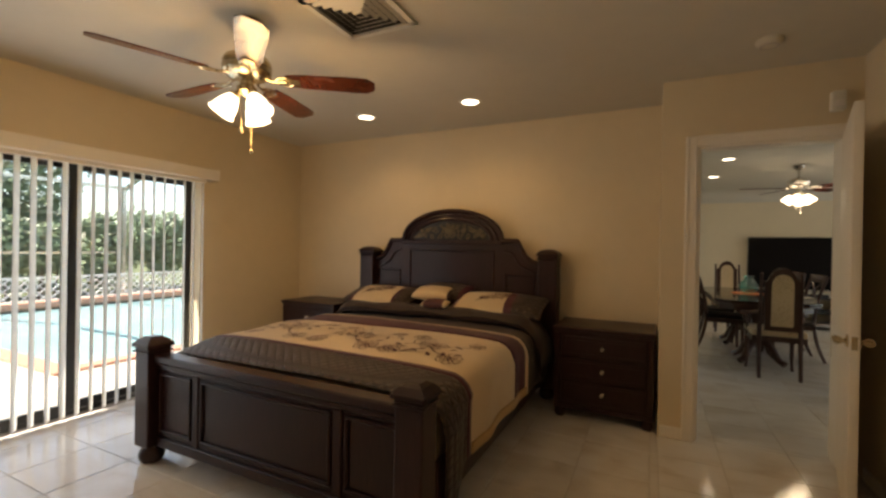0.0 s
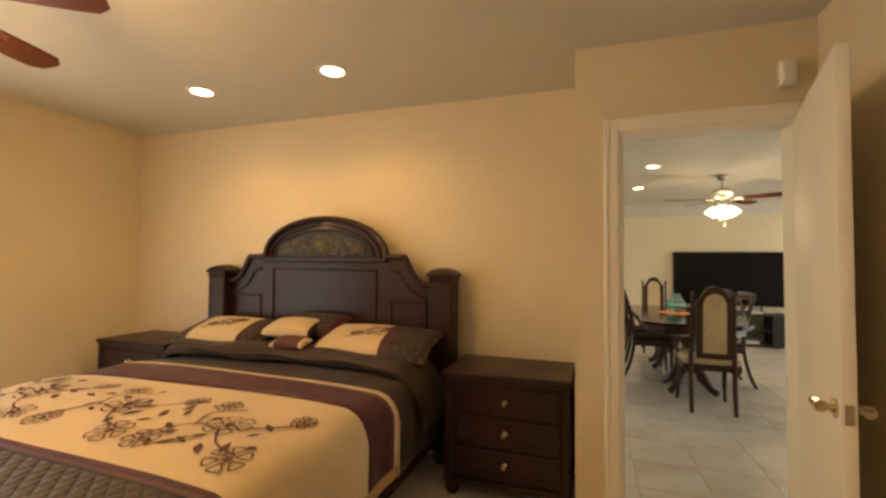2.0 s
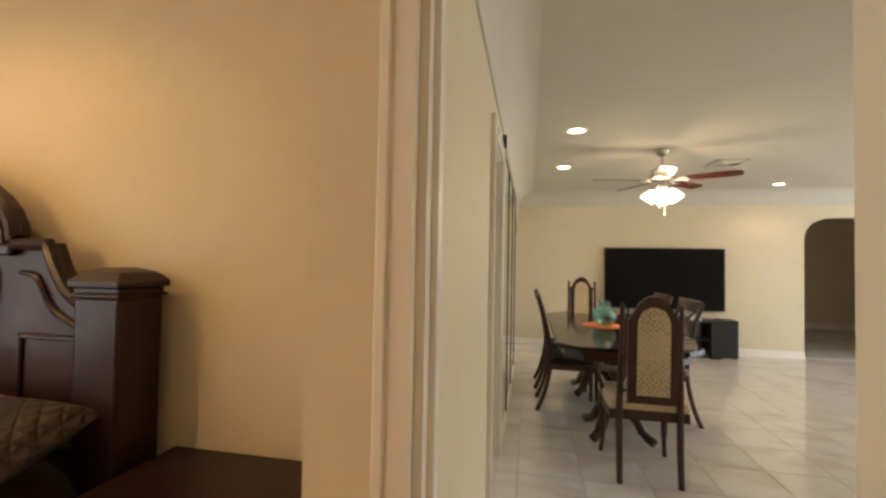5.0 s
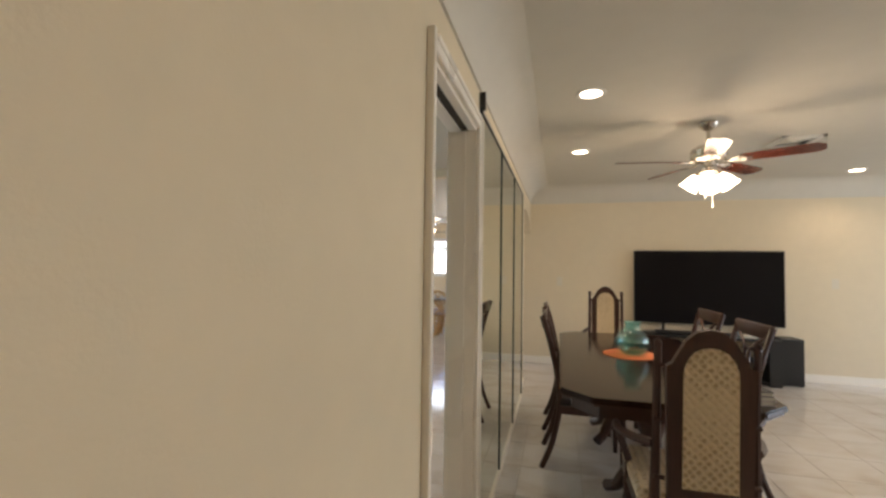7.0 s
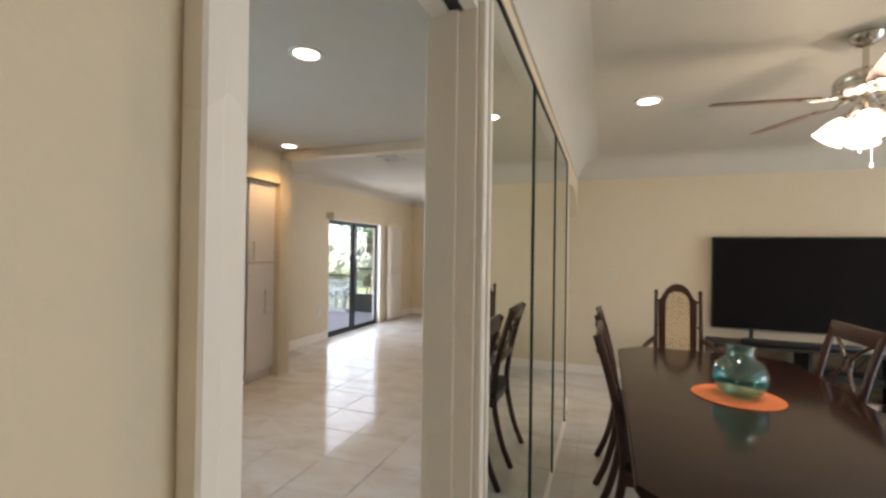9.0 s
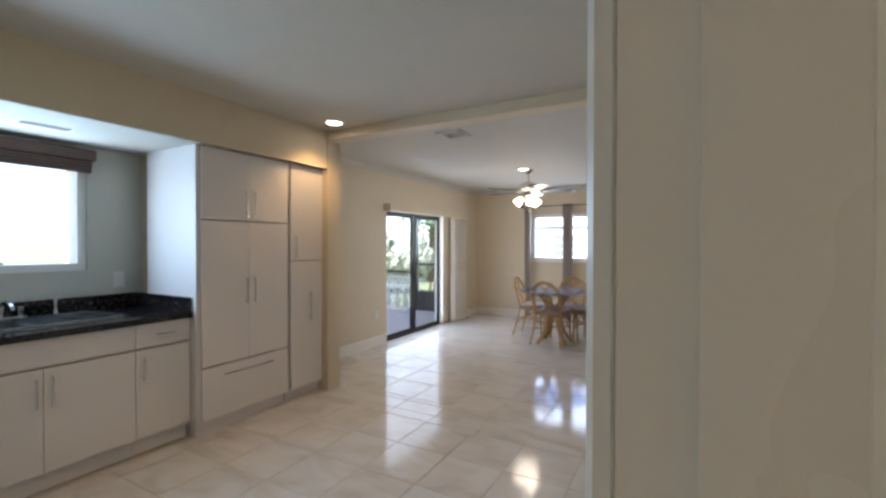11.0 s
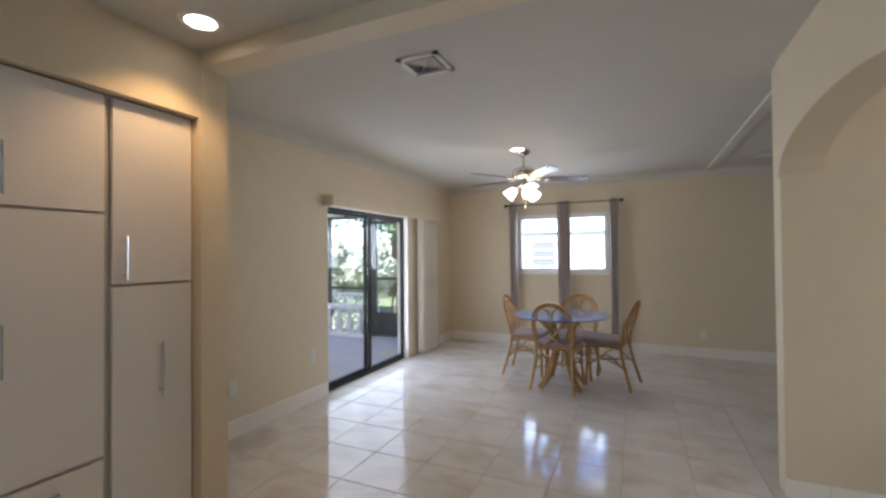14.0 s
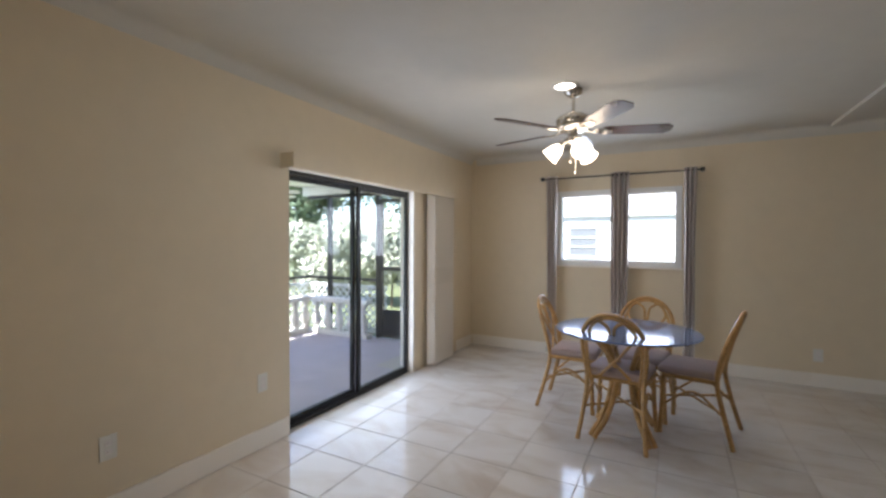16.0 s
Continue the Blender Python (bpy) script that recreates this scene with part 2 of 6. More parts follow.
M["bark"] = mat("bark", (0.12, 0.09, 0.06), 0.9, vary=0.3, scale=10)
M["plate"] = mat("ivory_plate", (0.68, 0.61, 0.49), 0.45, vary=0.02)
M["leather"] = mat("dark_leather", (0.022, 0.014, 0.012), 0.5, vary=0.2, scale=12, bump=0.1, bump_scale=120, spec=0.3)
M["lining"] = mat("gold_lining", (0.46, 0.30, 0.13), 0.5, vary=0.08, scale=9)
M["stucco"] = mat("white_stucco", (0.74, 0.71, 0.67), 0.85, vary=0.05, scale=2, bump=0.4, bump_scale=60)
M["roof"] = mat("grey_roof_tile", (0.40, 0.37, 0.35), 0.8, vary=0.15, scale=6)
M["pane_grey"] = mat("neighbour_blind", (0.20, 0.21, 0.22), 0.4, vary=0.05)


def quilt_pattern(m, size, dark, light, spots=False):
    nt = m.node_tree
    b = nt.nodes["Principled BSDF"]
    tc, mp, ch = (nt.nodes.new(k) for k in ("ShaderNodeTexCoord", "ShaderNodeMapping", "ShaderNodeTexVoronoi"))
    mp.inputs["Rotation"].default_value = (0, 0, radians(45))
    if spots:
        mp.inputs["Rotation"].default_value = (0, radians(45), 0)
    ch.distance = "EUCLIDEAN" if spots else "CHEBYCHEV"
    ch.inputs["Randomness"].default_value, ch.inputs["Scale"].default_value = 0.35 if spots else 0.0, 1 / size
    nt.links.new(tc.outputs["Object"], mp.inputs[0]), nt.links.new(mp.outputs[0], ch.inputs[0])
    cr = nt.nodes.new("ShaderNodeValToRGB")
    cr.color_ramp.elements[0].position, cr.color_ramp.elements[0].color = 0.25, (*(dark if spots else light), 1)
    cr.color_ramp.elements[1].position, cr.color_ramp.elements[1].color = 0.42 if spots else 0.55, (*(light if spots else dark), 1)
    bp = nt.nodes.new("ShaderNodeBump")
    bp.invert = True
    bp.inputs["Strength"].default_value, bp.inputs["Distance"].default_value = 0.9, 0.02
    nt.links.new(ch.outputs["Distance"], cr.inputs[0]), nt.links.new(ch.outputs["Distance"], bp.inputs["Height"])
    nt.links.new(cr.outputs[0], b.inputs["Base Color"]), nt.links.new(bp.outputs[0], b.inputs["Normal"])


quilt_pattern(M["quilt"], 0.045, (0.008, 0.004, 0.003), (0.060, 0.036, 0.026))
quilt_pattern(M["seat_cream"], 0.024, (0.44, 0.32, 0.18), (0.64, 0.51, 0.33), True)

# ---- builders ----


def bm_box(bm, x0, x1, y0, y1, z0, z1, bevel=0.0, seg=2):
    m = Matrix.Translation(((x0 + x1) / 2, (y0 + y1) / 2, (z0 + z1) / 2)) @ Matrix.Diagonal((abs(x1 - x0), abs(y1 - y0), abs(z1 - z0), 1))
    g = bmesh.ops.create_cube(bm, size=1, matrix=m)
    if bevel > 0:
        bmesh.ops.bevel(bm, geom=list({e for v in g["verts"] for e in v.link_edges}), offset=bevel, segments=seg, profile=0.5, affect="EDGES")
    return bm


def bm_prism(bm, pts, axis, a, b):
    """A polygon in the plane across the axis, drawn out from a to b. axis x: (y, z); y: (x, z); z: (x, y)."""
    def place(p, w):
        return {"x": (w, p[0], p[1]), "y": (p[0], w, p[1]), "z": (p[0], p[1], w)}[axis]
    lo, hi = [bm.verts.new(place(p, a)) for p in pts], [bm.verts.new(place(p, b)) for p in pts]
    n = len(pts)
    faces = [bm.faces.new(lo), bm.faces.new(hi[::-1])] + [bm.faces.new((lo[i], hi[i], hi[(i + 1) % n], lo[(i + 1) % n])) for i in range(n)]
    bmesh.ops.recalc_face_normals(bm, faces=faces)
    return bm


def bm_lathe(bm, profile, centre=(0, 0, 0), seg=20, m=None):
    m = m or Matrix.Translation(centre)
    rings = []
    for r, z in profile:
        rings.append([bm.verts.new(m @ Vector((max(r, 1e-4) * math.cos(2 * math.pi * k / seg), max(r, 1e-4) * math.sin(2 * math.pi * k / seg), z))) for k in range(seg)])
    faces = []
    for a, b in zip(rings, rings[1:]):
        for k in range(seg):
            faces.append(bm.faces.new((a[k], a[(k + 1) % seg], b[(k + 1) % seg], b[k])))
    faces.append(bm.faces.new(rings[0][::-1]))
    faces.append(bm.faces.new(rings[-1]))
    bmesh.ops.recalc_face_normals(bm, faces=faces)
    return bm


def bm_tube(bm, pts, r, seg=8, close=False):
    """A round rod along points; r may be one radius or one a point."""
    pts = [Vector(p) for p in pts]
    n = len(pts)
    rad = r if isinstance(r, (list, tuple)) else [r] * n
    rings, side = [], None
    for i, p in enumerate(pts):
        if close:
            t = (pts[(i + 1) % n] - pts[i - 1]).normalized()
        else:
            t = (pts[min(i + 1, n - 1)] - pts[max(i - 1, 0)]).normalized()
        if side is None:
            side = t.orthogonal().normalized()
        side = (side - t * side.dot(t)).normalized()
        up = t.cross(side)
        rings.append([bm.verts.new(p + rad[i] * (math.cos(2 * math.pi * k / seg) * side + math.sin(2 * math.pi * k / seg) * up)) for k in range(seg)])
    faces = []
    for a, b in list(zip(rings, rings[1:])) + ([(rings[-1], rings[0])] if close else []):
        for k in range(seg):
            faces.append(bm.faces.new((a[k], a[(k + 1) % seg], b[(k + 1) % seg], b[k])))
    if not close:
        faces += [bm.faces.new(rings[0][::-1]), bm.faces.new(rings[-1])]
    bmesh.ops.recalc_face_normals(bm, faces=faces)
    return bm


def curve_pts(ctrl, n=10):
    """A smooth line through the control points."""
    c = [Vector(p) for p in ctrl]
    c = [2 * c[0] - c[1]] + c + [2 * c[-1] - c[-2]]
    out = []
    for i in range(1, len(c) - 2):
        for k in range(n):
            t = k / n
            out.append(0.5 * (2 * c[i] + (c[i + 1] - c[i - 1]) * t + (2 * c[i - 1] - 5 * c[i] + 4 * c[i + 1] - c[i + 2]) * t * t + (3 * c[i] - c[i - 1] - 3 * c[i + 1] + c[i + 2]) * t ** 3))
    return out + [c[-2]]


def part(name, bm, material, parent=None, label="", smooth=False):
    me = bpy.data.meshes.new(name)
    bm.to_mesh(me)
    bm.free()
    me.materials.append(M[material])
    if smooth:
        me.shade_smooth()
        me.set_sharp_from_angle(angle=radians(35))
    ob = new(name, me)
    if parent:
        ob.parent = parent
    return tagged(ob, label)


def box_part(name, dims, material, parent=None, label="", bevel=0.0):
    return part(name, bm_box(bmesh.new(), *dims, bevel), material, parent, label, smooth=bevel > 0)


def thing(name, place, turn=0.0, label="", category="", group="", kind=""):
    ob = new(name)
    ob.location, ob.rotation_euler = place, (0, 0, radians(turn))
    return tagged(ob, label, category, group, kind)


def setting(name, bm, material, parent=None):
    ob = part(name, bm, material, parent)
    if not parent:
        tagged(ob, kind="structure")
    return ob


def boxes(*dims):
    bm = bmesh.new()
    for d in dims:
        bm_box(bm, *d)
    return bm


def wall(name, material, *dims):
    """A wall in plain blocks, each an object of its own."""
    for d in dims:
        setting(name, boxes(d), material)


# ---- structure ----
Z0, TOP = -0.003, C + 0.15
setting("floor_slab", boxes((-3.75, 1.30, -1.8, 3.75, -0.15, Z0), (0.0, 8.0, 3.75, 9.7, -0.15, Z0), (1.30, 8.0, 2.0, 3.75, -0.15, Z0), (-3.95, 0.0, 3.75, 9.7, -0.15, Z0), (-3.95, 8.0, 9.7, 13.25, -0.15, Z0)), "grout")
setting("ceiling", boxes((-3.95, 8.2, -2.0, 13.4, C, TOP)), "ceiling")
# bedroom
wall("wall_bedroom_west", "wall", (-3.95, -3.75, -2.0, -0.5, -0.15, C), (-3.95, -3.75, 2.36, 3.75, -0.15, C), (-3.95, -3.75, -0.5, 2.36, 1.92, C))
wall("wall_bedroom_south", "wall", (-3.75, 1.35, -2.0, -1.8, -0.15, C))
wall("wall_bedroom_east", "wall", (1.15, 1.35, -1.8, 3.11, -0.15, C))
wall("wall_bedroom_north", "wall", (-3.75, 0.09, 3.62, 3.75, -0.15, C), (0.09, 0.30, 3.11, 3.24, -0.15, C), (0.09, 0.30, 3.24, 3.75, -0.15, C))
wall("wall_bedroom_door", "wall", (1.07, 1.35, 3.11, 3.24, 0, C), (0.30, 1.07, 3.11, 3.24, 2.0, C))
# dining room
wall("wall_dining_west", "wall", (0.17, 0.30, 3.75, 4.588, -0.15, C), (0.17, 0.30, 5.362, 5.38, -0.15, C), (0.17, 0.30, 5.38, 8.05, -0.15, C), (0.17, 0.30, 4.588, 5.362, 2.03, C))
wall("wall_dining_south", "wall", (1.35, 8.2, 3.11, 3.24, -0.15, C))
# The opening at y 4.6 to 8.4 is unseen, added for the daylight fill.
wall("wall_dining_east", "wall", (8.0, 8.2, 3.24, 4.6, -0.15, C), (8.0, 8.2, 8.4, 13.3, -0.15, C), (8.0, 8.2, 4.6, 8.4, 2.05, C))


def arch_line(a, b, spring, top, rx, n=8):
    """Points of an opening's outline from its foot at a over its rounded top to its foot at b."""
    pts = [(a, -0.15)]
    for k in range(n + 1):
        w = math.pi / 2 * k / n
        pts.append((a + rx - rx * math.cos(w), spring + (top - spring) * math.sin(w)))
    for k in range(n + 1):
        w = math.pi / 2 * (1 - k / n)
        pts.append((b - rx + rx * math.cos(w), spring + (top - spring) * math.sin(w)))
    return pts + [(b, -0.15)]


def arch_wall(a, b, top, lo, hi, spring, crown, rx, axis, w0, w1):
    """A wall from a to b with one arched opening from lo to hi."""
    line = arch_line(lo, hi, spring, crown, rx)
    pts = ([(a, -0.15)] if lo > a else []) + line + ([(b, -0.15)] if hi < b else []) + [(b, top), (a, top)]
    if hi >= b:
        pts = [(a, -0.15)] + line[:-1] + [(b - 1e-4, spring - 0.01), (b, spring - 0.01), (b, top), (a, top)]
    return bm_prism(bmesh.new(), pts, axis, w0, w1)


arch = [(9.549 - 1.249 * k / 20, 1.80 + 0.25 * math.sqrt(max(0.0, 1 - ((9.549 - 1.249 * k / 20 - 8.75) / 0.80) ** 2))) for k in range(21)]
setting("wall_arch", bm_prism(bmesh.new(), [(8.30, C), (9.55, C), (9.55, 1.79)] + arch, "x", 0.10, 0.30), "wall")
wall("wall_arch_pier", "wall", (0.10, 0.30, 8.05, 8.30, -0.15, C))
setting("wall_dining_north", arch_wall(0.11, 8.0, C, 4.42, 5.9, 1.75, 2.05, 0.35, "y", 9.55, 9.68), "wall")
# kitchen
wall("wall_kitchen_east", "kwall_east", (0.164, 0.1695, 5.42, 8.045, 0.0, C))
wall("wall_kitchen_south", "wall", (-3.95, 0.17, 3.75, 3.87, -0.15, C))
setting("soffit", boxes((-3.75, -2.74, 3.87, 8.08, 2.11, C)), "wall")
wall("wall_kitchen_west", "kwall", (-3.75, -3.60, 3.87, 4.85, -0.15, 2.11), (-3.75, -3.60, 6.53, 6.90, -0.15, 2.11), (-3.75, -3.60, 4.85, 6.53, -0.15, 1.20), (-3.75, -3.60, 4.85, 6.53, 2.03, 2.11))
setting("alcove_ceiling", boxes((-3.598, -2.745, 3.875, 6.855, 2.104, 2.1095)), "ceiling")
wall("wall_kitchen_core", "wall", (-3.75, -3.60, 6.90, 8.08, -0.15, 2.11), (-3.95, -3.75, 3.87, 4.85, -0.15, C), (-3.95, -3.75, 6.53, 8.08, -0.15, C), (-3.95, -3.75, 4.85, 6.53, -0.15, 1.20), (-3.95, -3.75, 4.85, 6.53, 2.03, C))
setting("pilaster", boxes((-3.95, -2.73, 8.08, 8.24, -0.15, C)), "wall")
setting("beam", boxes((-2.73, 0.10, 8.08, 8.22, 2.375, C)), "wall")
# breakfast room
wall("wall_breakfast_west", "wall", (-3.95, -3.45, 8.24, 9.98, -0.15, C), (-3.95, -3.45, 9.98, 12.60, 1.88, C), (-3.95, -3.45, 12.60, 13.08, -0.15, C), (-3.50, -3.455, 11.62, 12.60, -0.15, 1.88))
setting("jamb_panel", boxes((-3.60, -3.44, 11.602, 11.62, 0, 1.88)), "trim")
wall("wall_breakfast_north", "wall", (-3.95, -2.32, 13.08, 13.25, -0.15, C), (-0.99, 8.0, 13.08, 13.25, -0.15, C), (-2.32, -0.99, 13.08, 13.25, -0.15, 1.09), (-2.32, -0.99, 13.08, 13.25, 1.97, C))
setting("ceiling_rib", boxes((0.20, 0.30, 9.68, 13.08, 2.437, C)), "ceiling")


def crown(pts, name="crown", low=2.235, out=0.22):
    """A sloped cornice along a wall; pts: start, end, and the way into the room."""
    (x0, y0), (x1, y1), (nx, ny) = pts
    bm = bmesh.new()
    section = [(0.0, 2.235), (0.010, 2.235), (0.016, 2.26), (0.030, 2.30), (0.055, 2.35), (0.09, 2.395), (0.13, 2.43), (0.18, 2.452), (0.22, C - 0.0005), (0.0, C - 0.0005)]
    section = [(d * out / 0.22, C - (C - z) * (C - low) / (C - 2.235)) for d, z in section]
    lo = [bm.verts.new((x0 + nx * d, y0 + ny * d, z)) for d, z in section]
    hi = [bm.verts.new((x1 + nx * d, y1 + ny * d, z)) for d, z in section]
    n = len(section)
    fs = [bm.faces.new(lo), bm.faces.new(hi[::-1])] + [bm.faces.new((lo[i], hi[i], hi[(i + 1) % n], lo[(i + 1) % n])) for i in range(n)]
    bmesh.ops.recalc_face_normals(bm, faces=fs)
    ob = part(name, bm, "ceiling", None, smooth=True)
    return tagged(ob, kind="structure")


crown(((-3.45, 8.24), (-3.45, 13.08), (1, 0)), low=2.385, out=0.07)
crown(((-3.38, 13.08), (8.0, 13.08), (0, -1)), low=2.37, out=0.065)
crown(((0.30, 9.55), (8.0, 9.55), (0, -1)))
crown(((0.30, 3.24), (0.30, 9.39), (1, 0)), out=0.24)


def baseboard(x0, y0, x1, y1, nx, ny, h=0.10):
    a, b = (min(x0, x1), max(x0, x1)), (min(y0, y1), max(y0, y1))
    d = 0.014
    if nx:
        dims = (x0, x0 + nx * d) if nx > 0 else (x0 - d, x0)
        bm = bm_box(bmesh.new(), *dims, *b, 0, h, 0.004, 1)
    else:
        dims = (y0, y0 + ny * d) if ny > 0 else (y0 - d, y0)
        bm = bm_box(bmesh.new(), *a, *dims, 0, h, 0.004, 1)
    tagged(part("baseboard", bm, "trim"), kind="structure")


for run in ((-3.45, 8.24, -3.45, 9.97, 1, 0, 0.13), (-3.45, 12.61, -3.45, 13.06, 1, 0, 0.13), (-3.43, 13.08, 7.9, 13.08, 0, -1, 0.13), (0.30, 9.55, 4.42, 9.55, 0, -1), (5.9, 9.55, 7.9, 9.55, 0, -1),
            (0.30, 3.75, 0.30, 4.53, 1, 0), (-3.7, 3.62, 0.07, 3.62, 0, -1, 0.08), (0.10, 3.11, 0.24, 3.11, 0, -1, 0.08), (-3.75, 2.45, -3.75, 3.60, 1, 0, 0.08), (1.15, -1.7, 1.15, 3.0, -1, 0, 0.08), (0.30, 7.95, 0.30, 8.29, 1, 0), (0.11, 9.55, 0.30, 9.55, 0, -1)):
    baseboard(*run)

# ---- doors, casings, windows ----


def casing(name, axis, face, out, lo, hi, top, width=0.065, depth=0.018):
    """Door casing on a wall face: two legs and a head with a moulded step."""
    trim = thing(name, (0, 0, 0), label="white glossy painted door casing on the wall", kind="structure")
    d0, d1 = (face, face + out * depth) if out > 0 else (face + out * depth, face)
    e0, e1 = (face, face + out * (depth + 0.008)) if out > 0 else (face + out * (depth + 0.008), face)
    for a, b, z0, z1, c, d in ((lo - width, lo, 0, top + width, lo - width - 0.003, lo - width + 0.018), (hi, hi + width, 0, top + width, hi + width - 0.018, hi + width + 0.003)):
        bm = bmesh.new()
        for p, q, u, v, rise in ((a, b, d0, d1, 0), (c, d, e0, e1, 0.003)):
            z1 = top + width + rise
            dims = (p, q, u, v, z0, z1) if axis == "y" else (u, v, p, q, z0, z1)
            bm_box(bm, *dims, 0.003, 1)
        part("casing_leg", bm, "trim", trim)
    bm = bmesh.new()
    for u, v, z0, z1 in ((d0, d1, top, top + width), (e0, e1, top + width - 0.018, top + width + 0.003)):
        bm_box(bm, *((lo, hi, u, v, z0, z1) if axis == "y" else (u, v, lo, hi, z0, z1)), 0.003, 1)
    part("casing_head", bm, "trim", trim)
    return trim


casing("door_trim", "y", 3.11, -1, 0.30, 1.07, 2.0)
casing("door_trim", "x", 0.30, 1, 4.588, 5.362, 2.03, 0.05)
casing("door_trim", "x", 0.17, -1, 4.588, 5.362, 2.03, 0.05)
jamb = setting("door_jamb", boxes((0.30, 0.318, 3.112, 3.238, 0, 2.0), (1.052, 1.07, 3.112, 3.238, 0, 2.0), (0.318, 1.052, 3.112, 3.238, 1.982, 2.0), (0.318, 0.331, 3.15, 3.19, 0, 1.98)), "trim")
setting("door_jamb", boxes((0.172, 0.298, 4.588, 4.600, 0, 2.012), (0.172, 0.298, 5.349, 5.362, 0, 2.012), (0.172, 0.222, 4.588, 5.362, 2.012, 2.03), (0.262, 0.298, 4.588, 5.362, 2.012, 2.03), (0.220, 0.248, 5.339, 5.349, 0, 2.012)), "trim")
# The slot's shade is put into this strip's colour.
setting("pocket_track", boxes((0.222, 0.262, 4.600, 5.349, 2.02, 2.03)), "shadow_grey")

# the open bedroom door
door = thing("door_1", (1.066, 3.10, 0.0), -104, label="open white glossy painted door with brass lever handles", category="door", kind="structure")
box_part("leaf", (0.0, 0.80, -0.018, 0.018, 0.012, 1.985), "door_paint", door, bevel=0.003)
for side in (1, -1):
    bm = bm_lathe(bmesh.new(), [(0.0, 0.0), (0.030, 0.0), (0.030, 0.006), (0.020, 0.010), (0.010, 0.014), (0.010, 0.045), (0.0, 0.046)], m=Matrix.Translation((0.735, side * 0.018, 0.88)) @ Matrix.Rotation(radians(-90 * side), 4, "X"))
    bm_tube(bm, [(0.735, side * 0.055, 0.88), (0.70, side * 0.060, 0.882), (0.66, side * 0.060, 0.877), (0.635, side * 0.058, 0.872)], [0.020, 0.015, 0.014, 0.013], 8)
    part("door_handle", bm, "brass", door, "polished brass lever handle", smooth=True)
part("latch", boxes((0.7995, 0.802, -0.011, 0.011, 0.85, 0.91)), "brass", door)
for z in (0.25, 1.0, 1.78):
    bm = bm_tube(bmesh.new(), [(-0.004, 0.020, z), (-0.004, 0.020, z + 0.09)], 0.007)
    part("hinge", bm, "brass", door)

sensor = thing("motion_detector", (1.02, 3.108, 2.20), label="small white plastic motion detector high on the wall above the door", category="detector")
part("housing", bm_box(bmesh.new(), -0.035, 0.035, -0.055, 0, -0.06, 0.06, 0.012, 3), "plastic_white", sensor, smooth=True)
part("lens", bm_box(bmesh.new(), -0.022, 0.022, -0.061, -0.054, -0.04, 0.0, 0.003, 1), "cabinet", sensor)


def slider(name, x, posts, z1, label, w=0.055, mull=0.0):
    """A sliding glass door in the plane x; posts: the y of each upright."""
    d = thing(name, (x, 0, 0), label=label, category="sliding door", kind="structure")
    lo, hi = posts[0], posts[-1]
    box_part("track", (-0.04, 0.04, lo, hi, 0.0, 0.03), "frame", d)
    box_part("head", (-0.04, 0.04, lo, hi, z1 - 0.03, z1), "frame", d)
    for i, (a, b) in enumerate(zip(posts, posts[1:])):
        off = 0.018 if i % 2 else -0.018
        p = tagged(new("panel"), "")
        p.parent = d
        for y0, y1 in ((a, a + w), (b - w, b)):
            box_part("stile", (off - 0.016, off + 0.016, y0, y1, 0.03, z1 - 0.03), "frame", p)
        box_part("rail", (off - 0.016, off + 0.016, a + w, b - w, 0.03, 0.03 + w), "frame", p)
        box_part("rail", (off - 0.016, off + 0.016, a + w, b - w, z1 - 0.03 - w, z1 - 0.03), "frame", p)
        g = box_part("pane", (off - 0.003, off + 0.003, a + w, b - w, 0.03 + w, z1 - 0.03 - w), "glass", p)
        g.visible_shadow = False
    return d


slider("window_1", -3.85, (-0.48, 0.46, 1.40, 2.34), 1.90, "dark bronze aluminium sliding glass door to the pool")
slider("window_2", -3.54, (9.99, 10.80, 11.60), 1.875, "dark bronze aluminium sliding glass door to the covered patio", 0.034)
# The doors at x 8.10 are unseen, added to go with the daylight fill.
slider("unseen_window", 8.10, (4.61, 5.87, 7.13, 8.39), 2.045, "unseen sliding glass doors added so daylight reaches the dining room")
setting("valance", bm_box(bmesh.new(), -3.75, -3.62, -0.7, 2.46, 1.87, 1.97, 0.004, 1), "trim")
setting("valance", boxes((-3.45, -3.33, 9.90, 9.912, 1.865, 1.97), (-3.33, -3.318, 9.90, 12.34, 1.865, 1.97), (-3.45, -3.33, 12.328, 12.34, 1.865, 1.97), (-3.45, -3.33, 9.912, 12.328, 1.958, 1.97)), "wall")
stack = thing("vertical_blinds", (-3.38, 0, 0), label="white vertical blinds drawn back into a stack beside the patio door", category="blinds")
part("headrail", boxes((-0.018, 0.018, 9.93, 12.32, 1.90, 1.935)), "trim", stack)
vane = part("vane", bm_box(bmesh.new(), -0.044, 0.044, -0.0008, 0.0008, 0.03, 1.90), "trim", stack)
for k in range(24):
    o = vane if k == 0 else vane.copy()
    if k:
        scene.collection.objects.link(o)
    o.location, o.rotation_euler = (0, 11.86 + 0.0195 * k, 0), (0, 0, radians(18 + 5 * math.sin(k * 2.3)))
blinds = thing("vertical_blinds", (-3.69, 0, 0), label="open translucent white vertical blinds hanging before the sliding door", category="blinds")
box_part("headrail", (-0.02, 0.02, -0.6, 2.36, 1.84, 1.87), "trim", blinds)
y = -0.50
vane_bm = bm_box(bmesh.new(), -0.044, 0.044, -0.0008, 0.0008, 0.03, 1.84)
first = part("vane", vane_bm, "vane", blinds)
first.location = (0, y, 0)
first.rotation_euler = (0, 0, radians(-42))
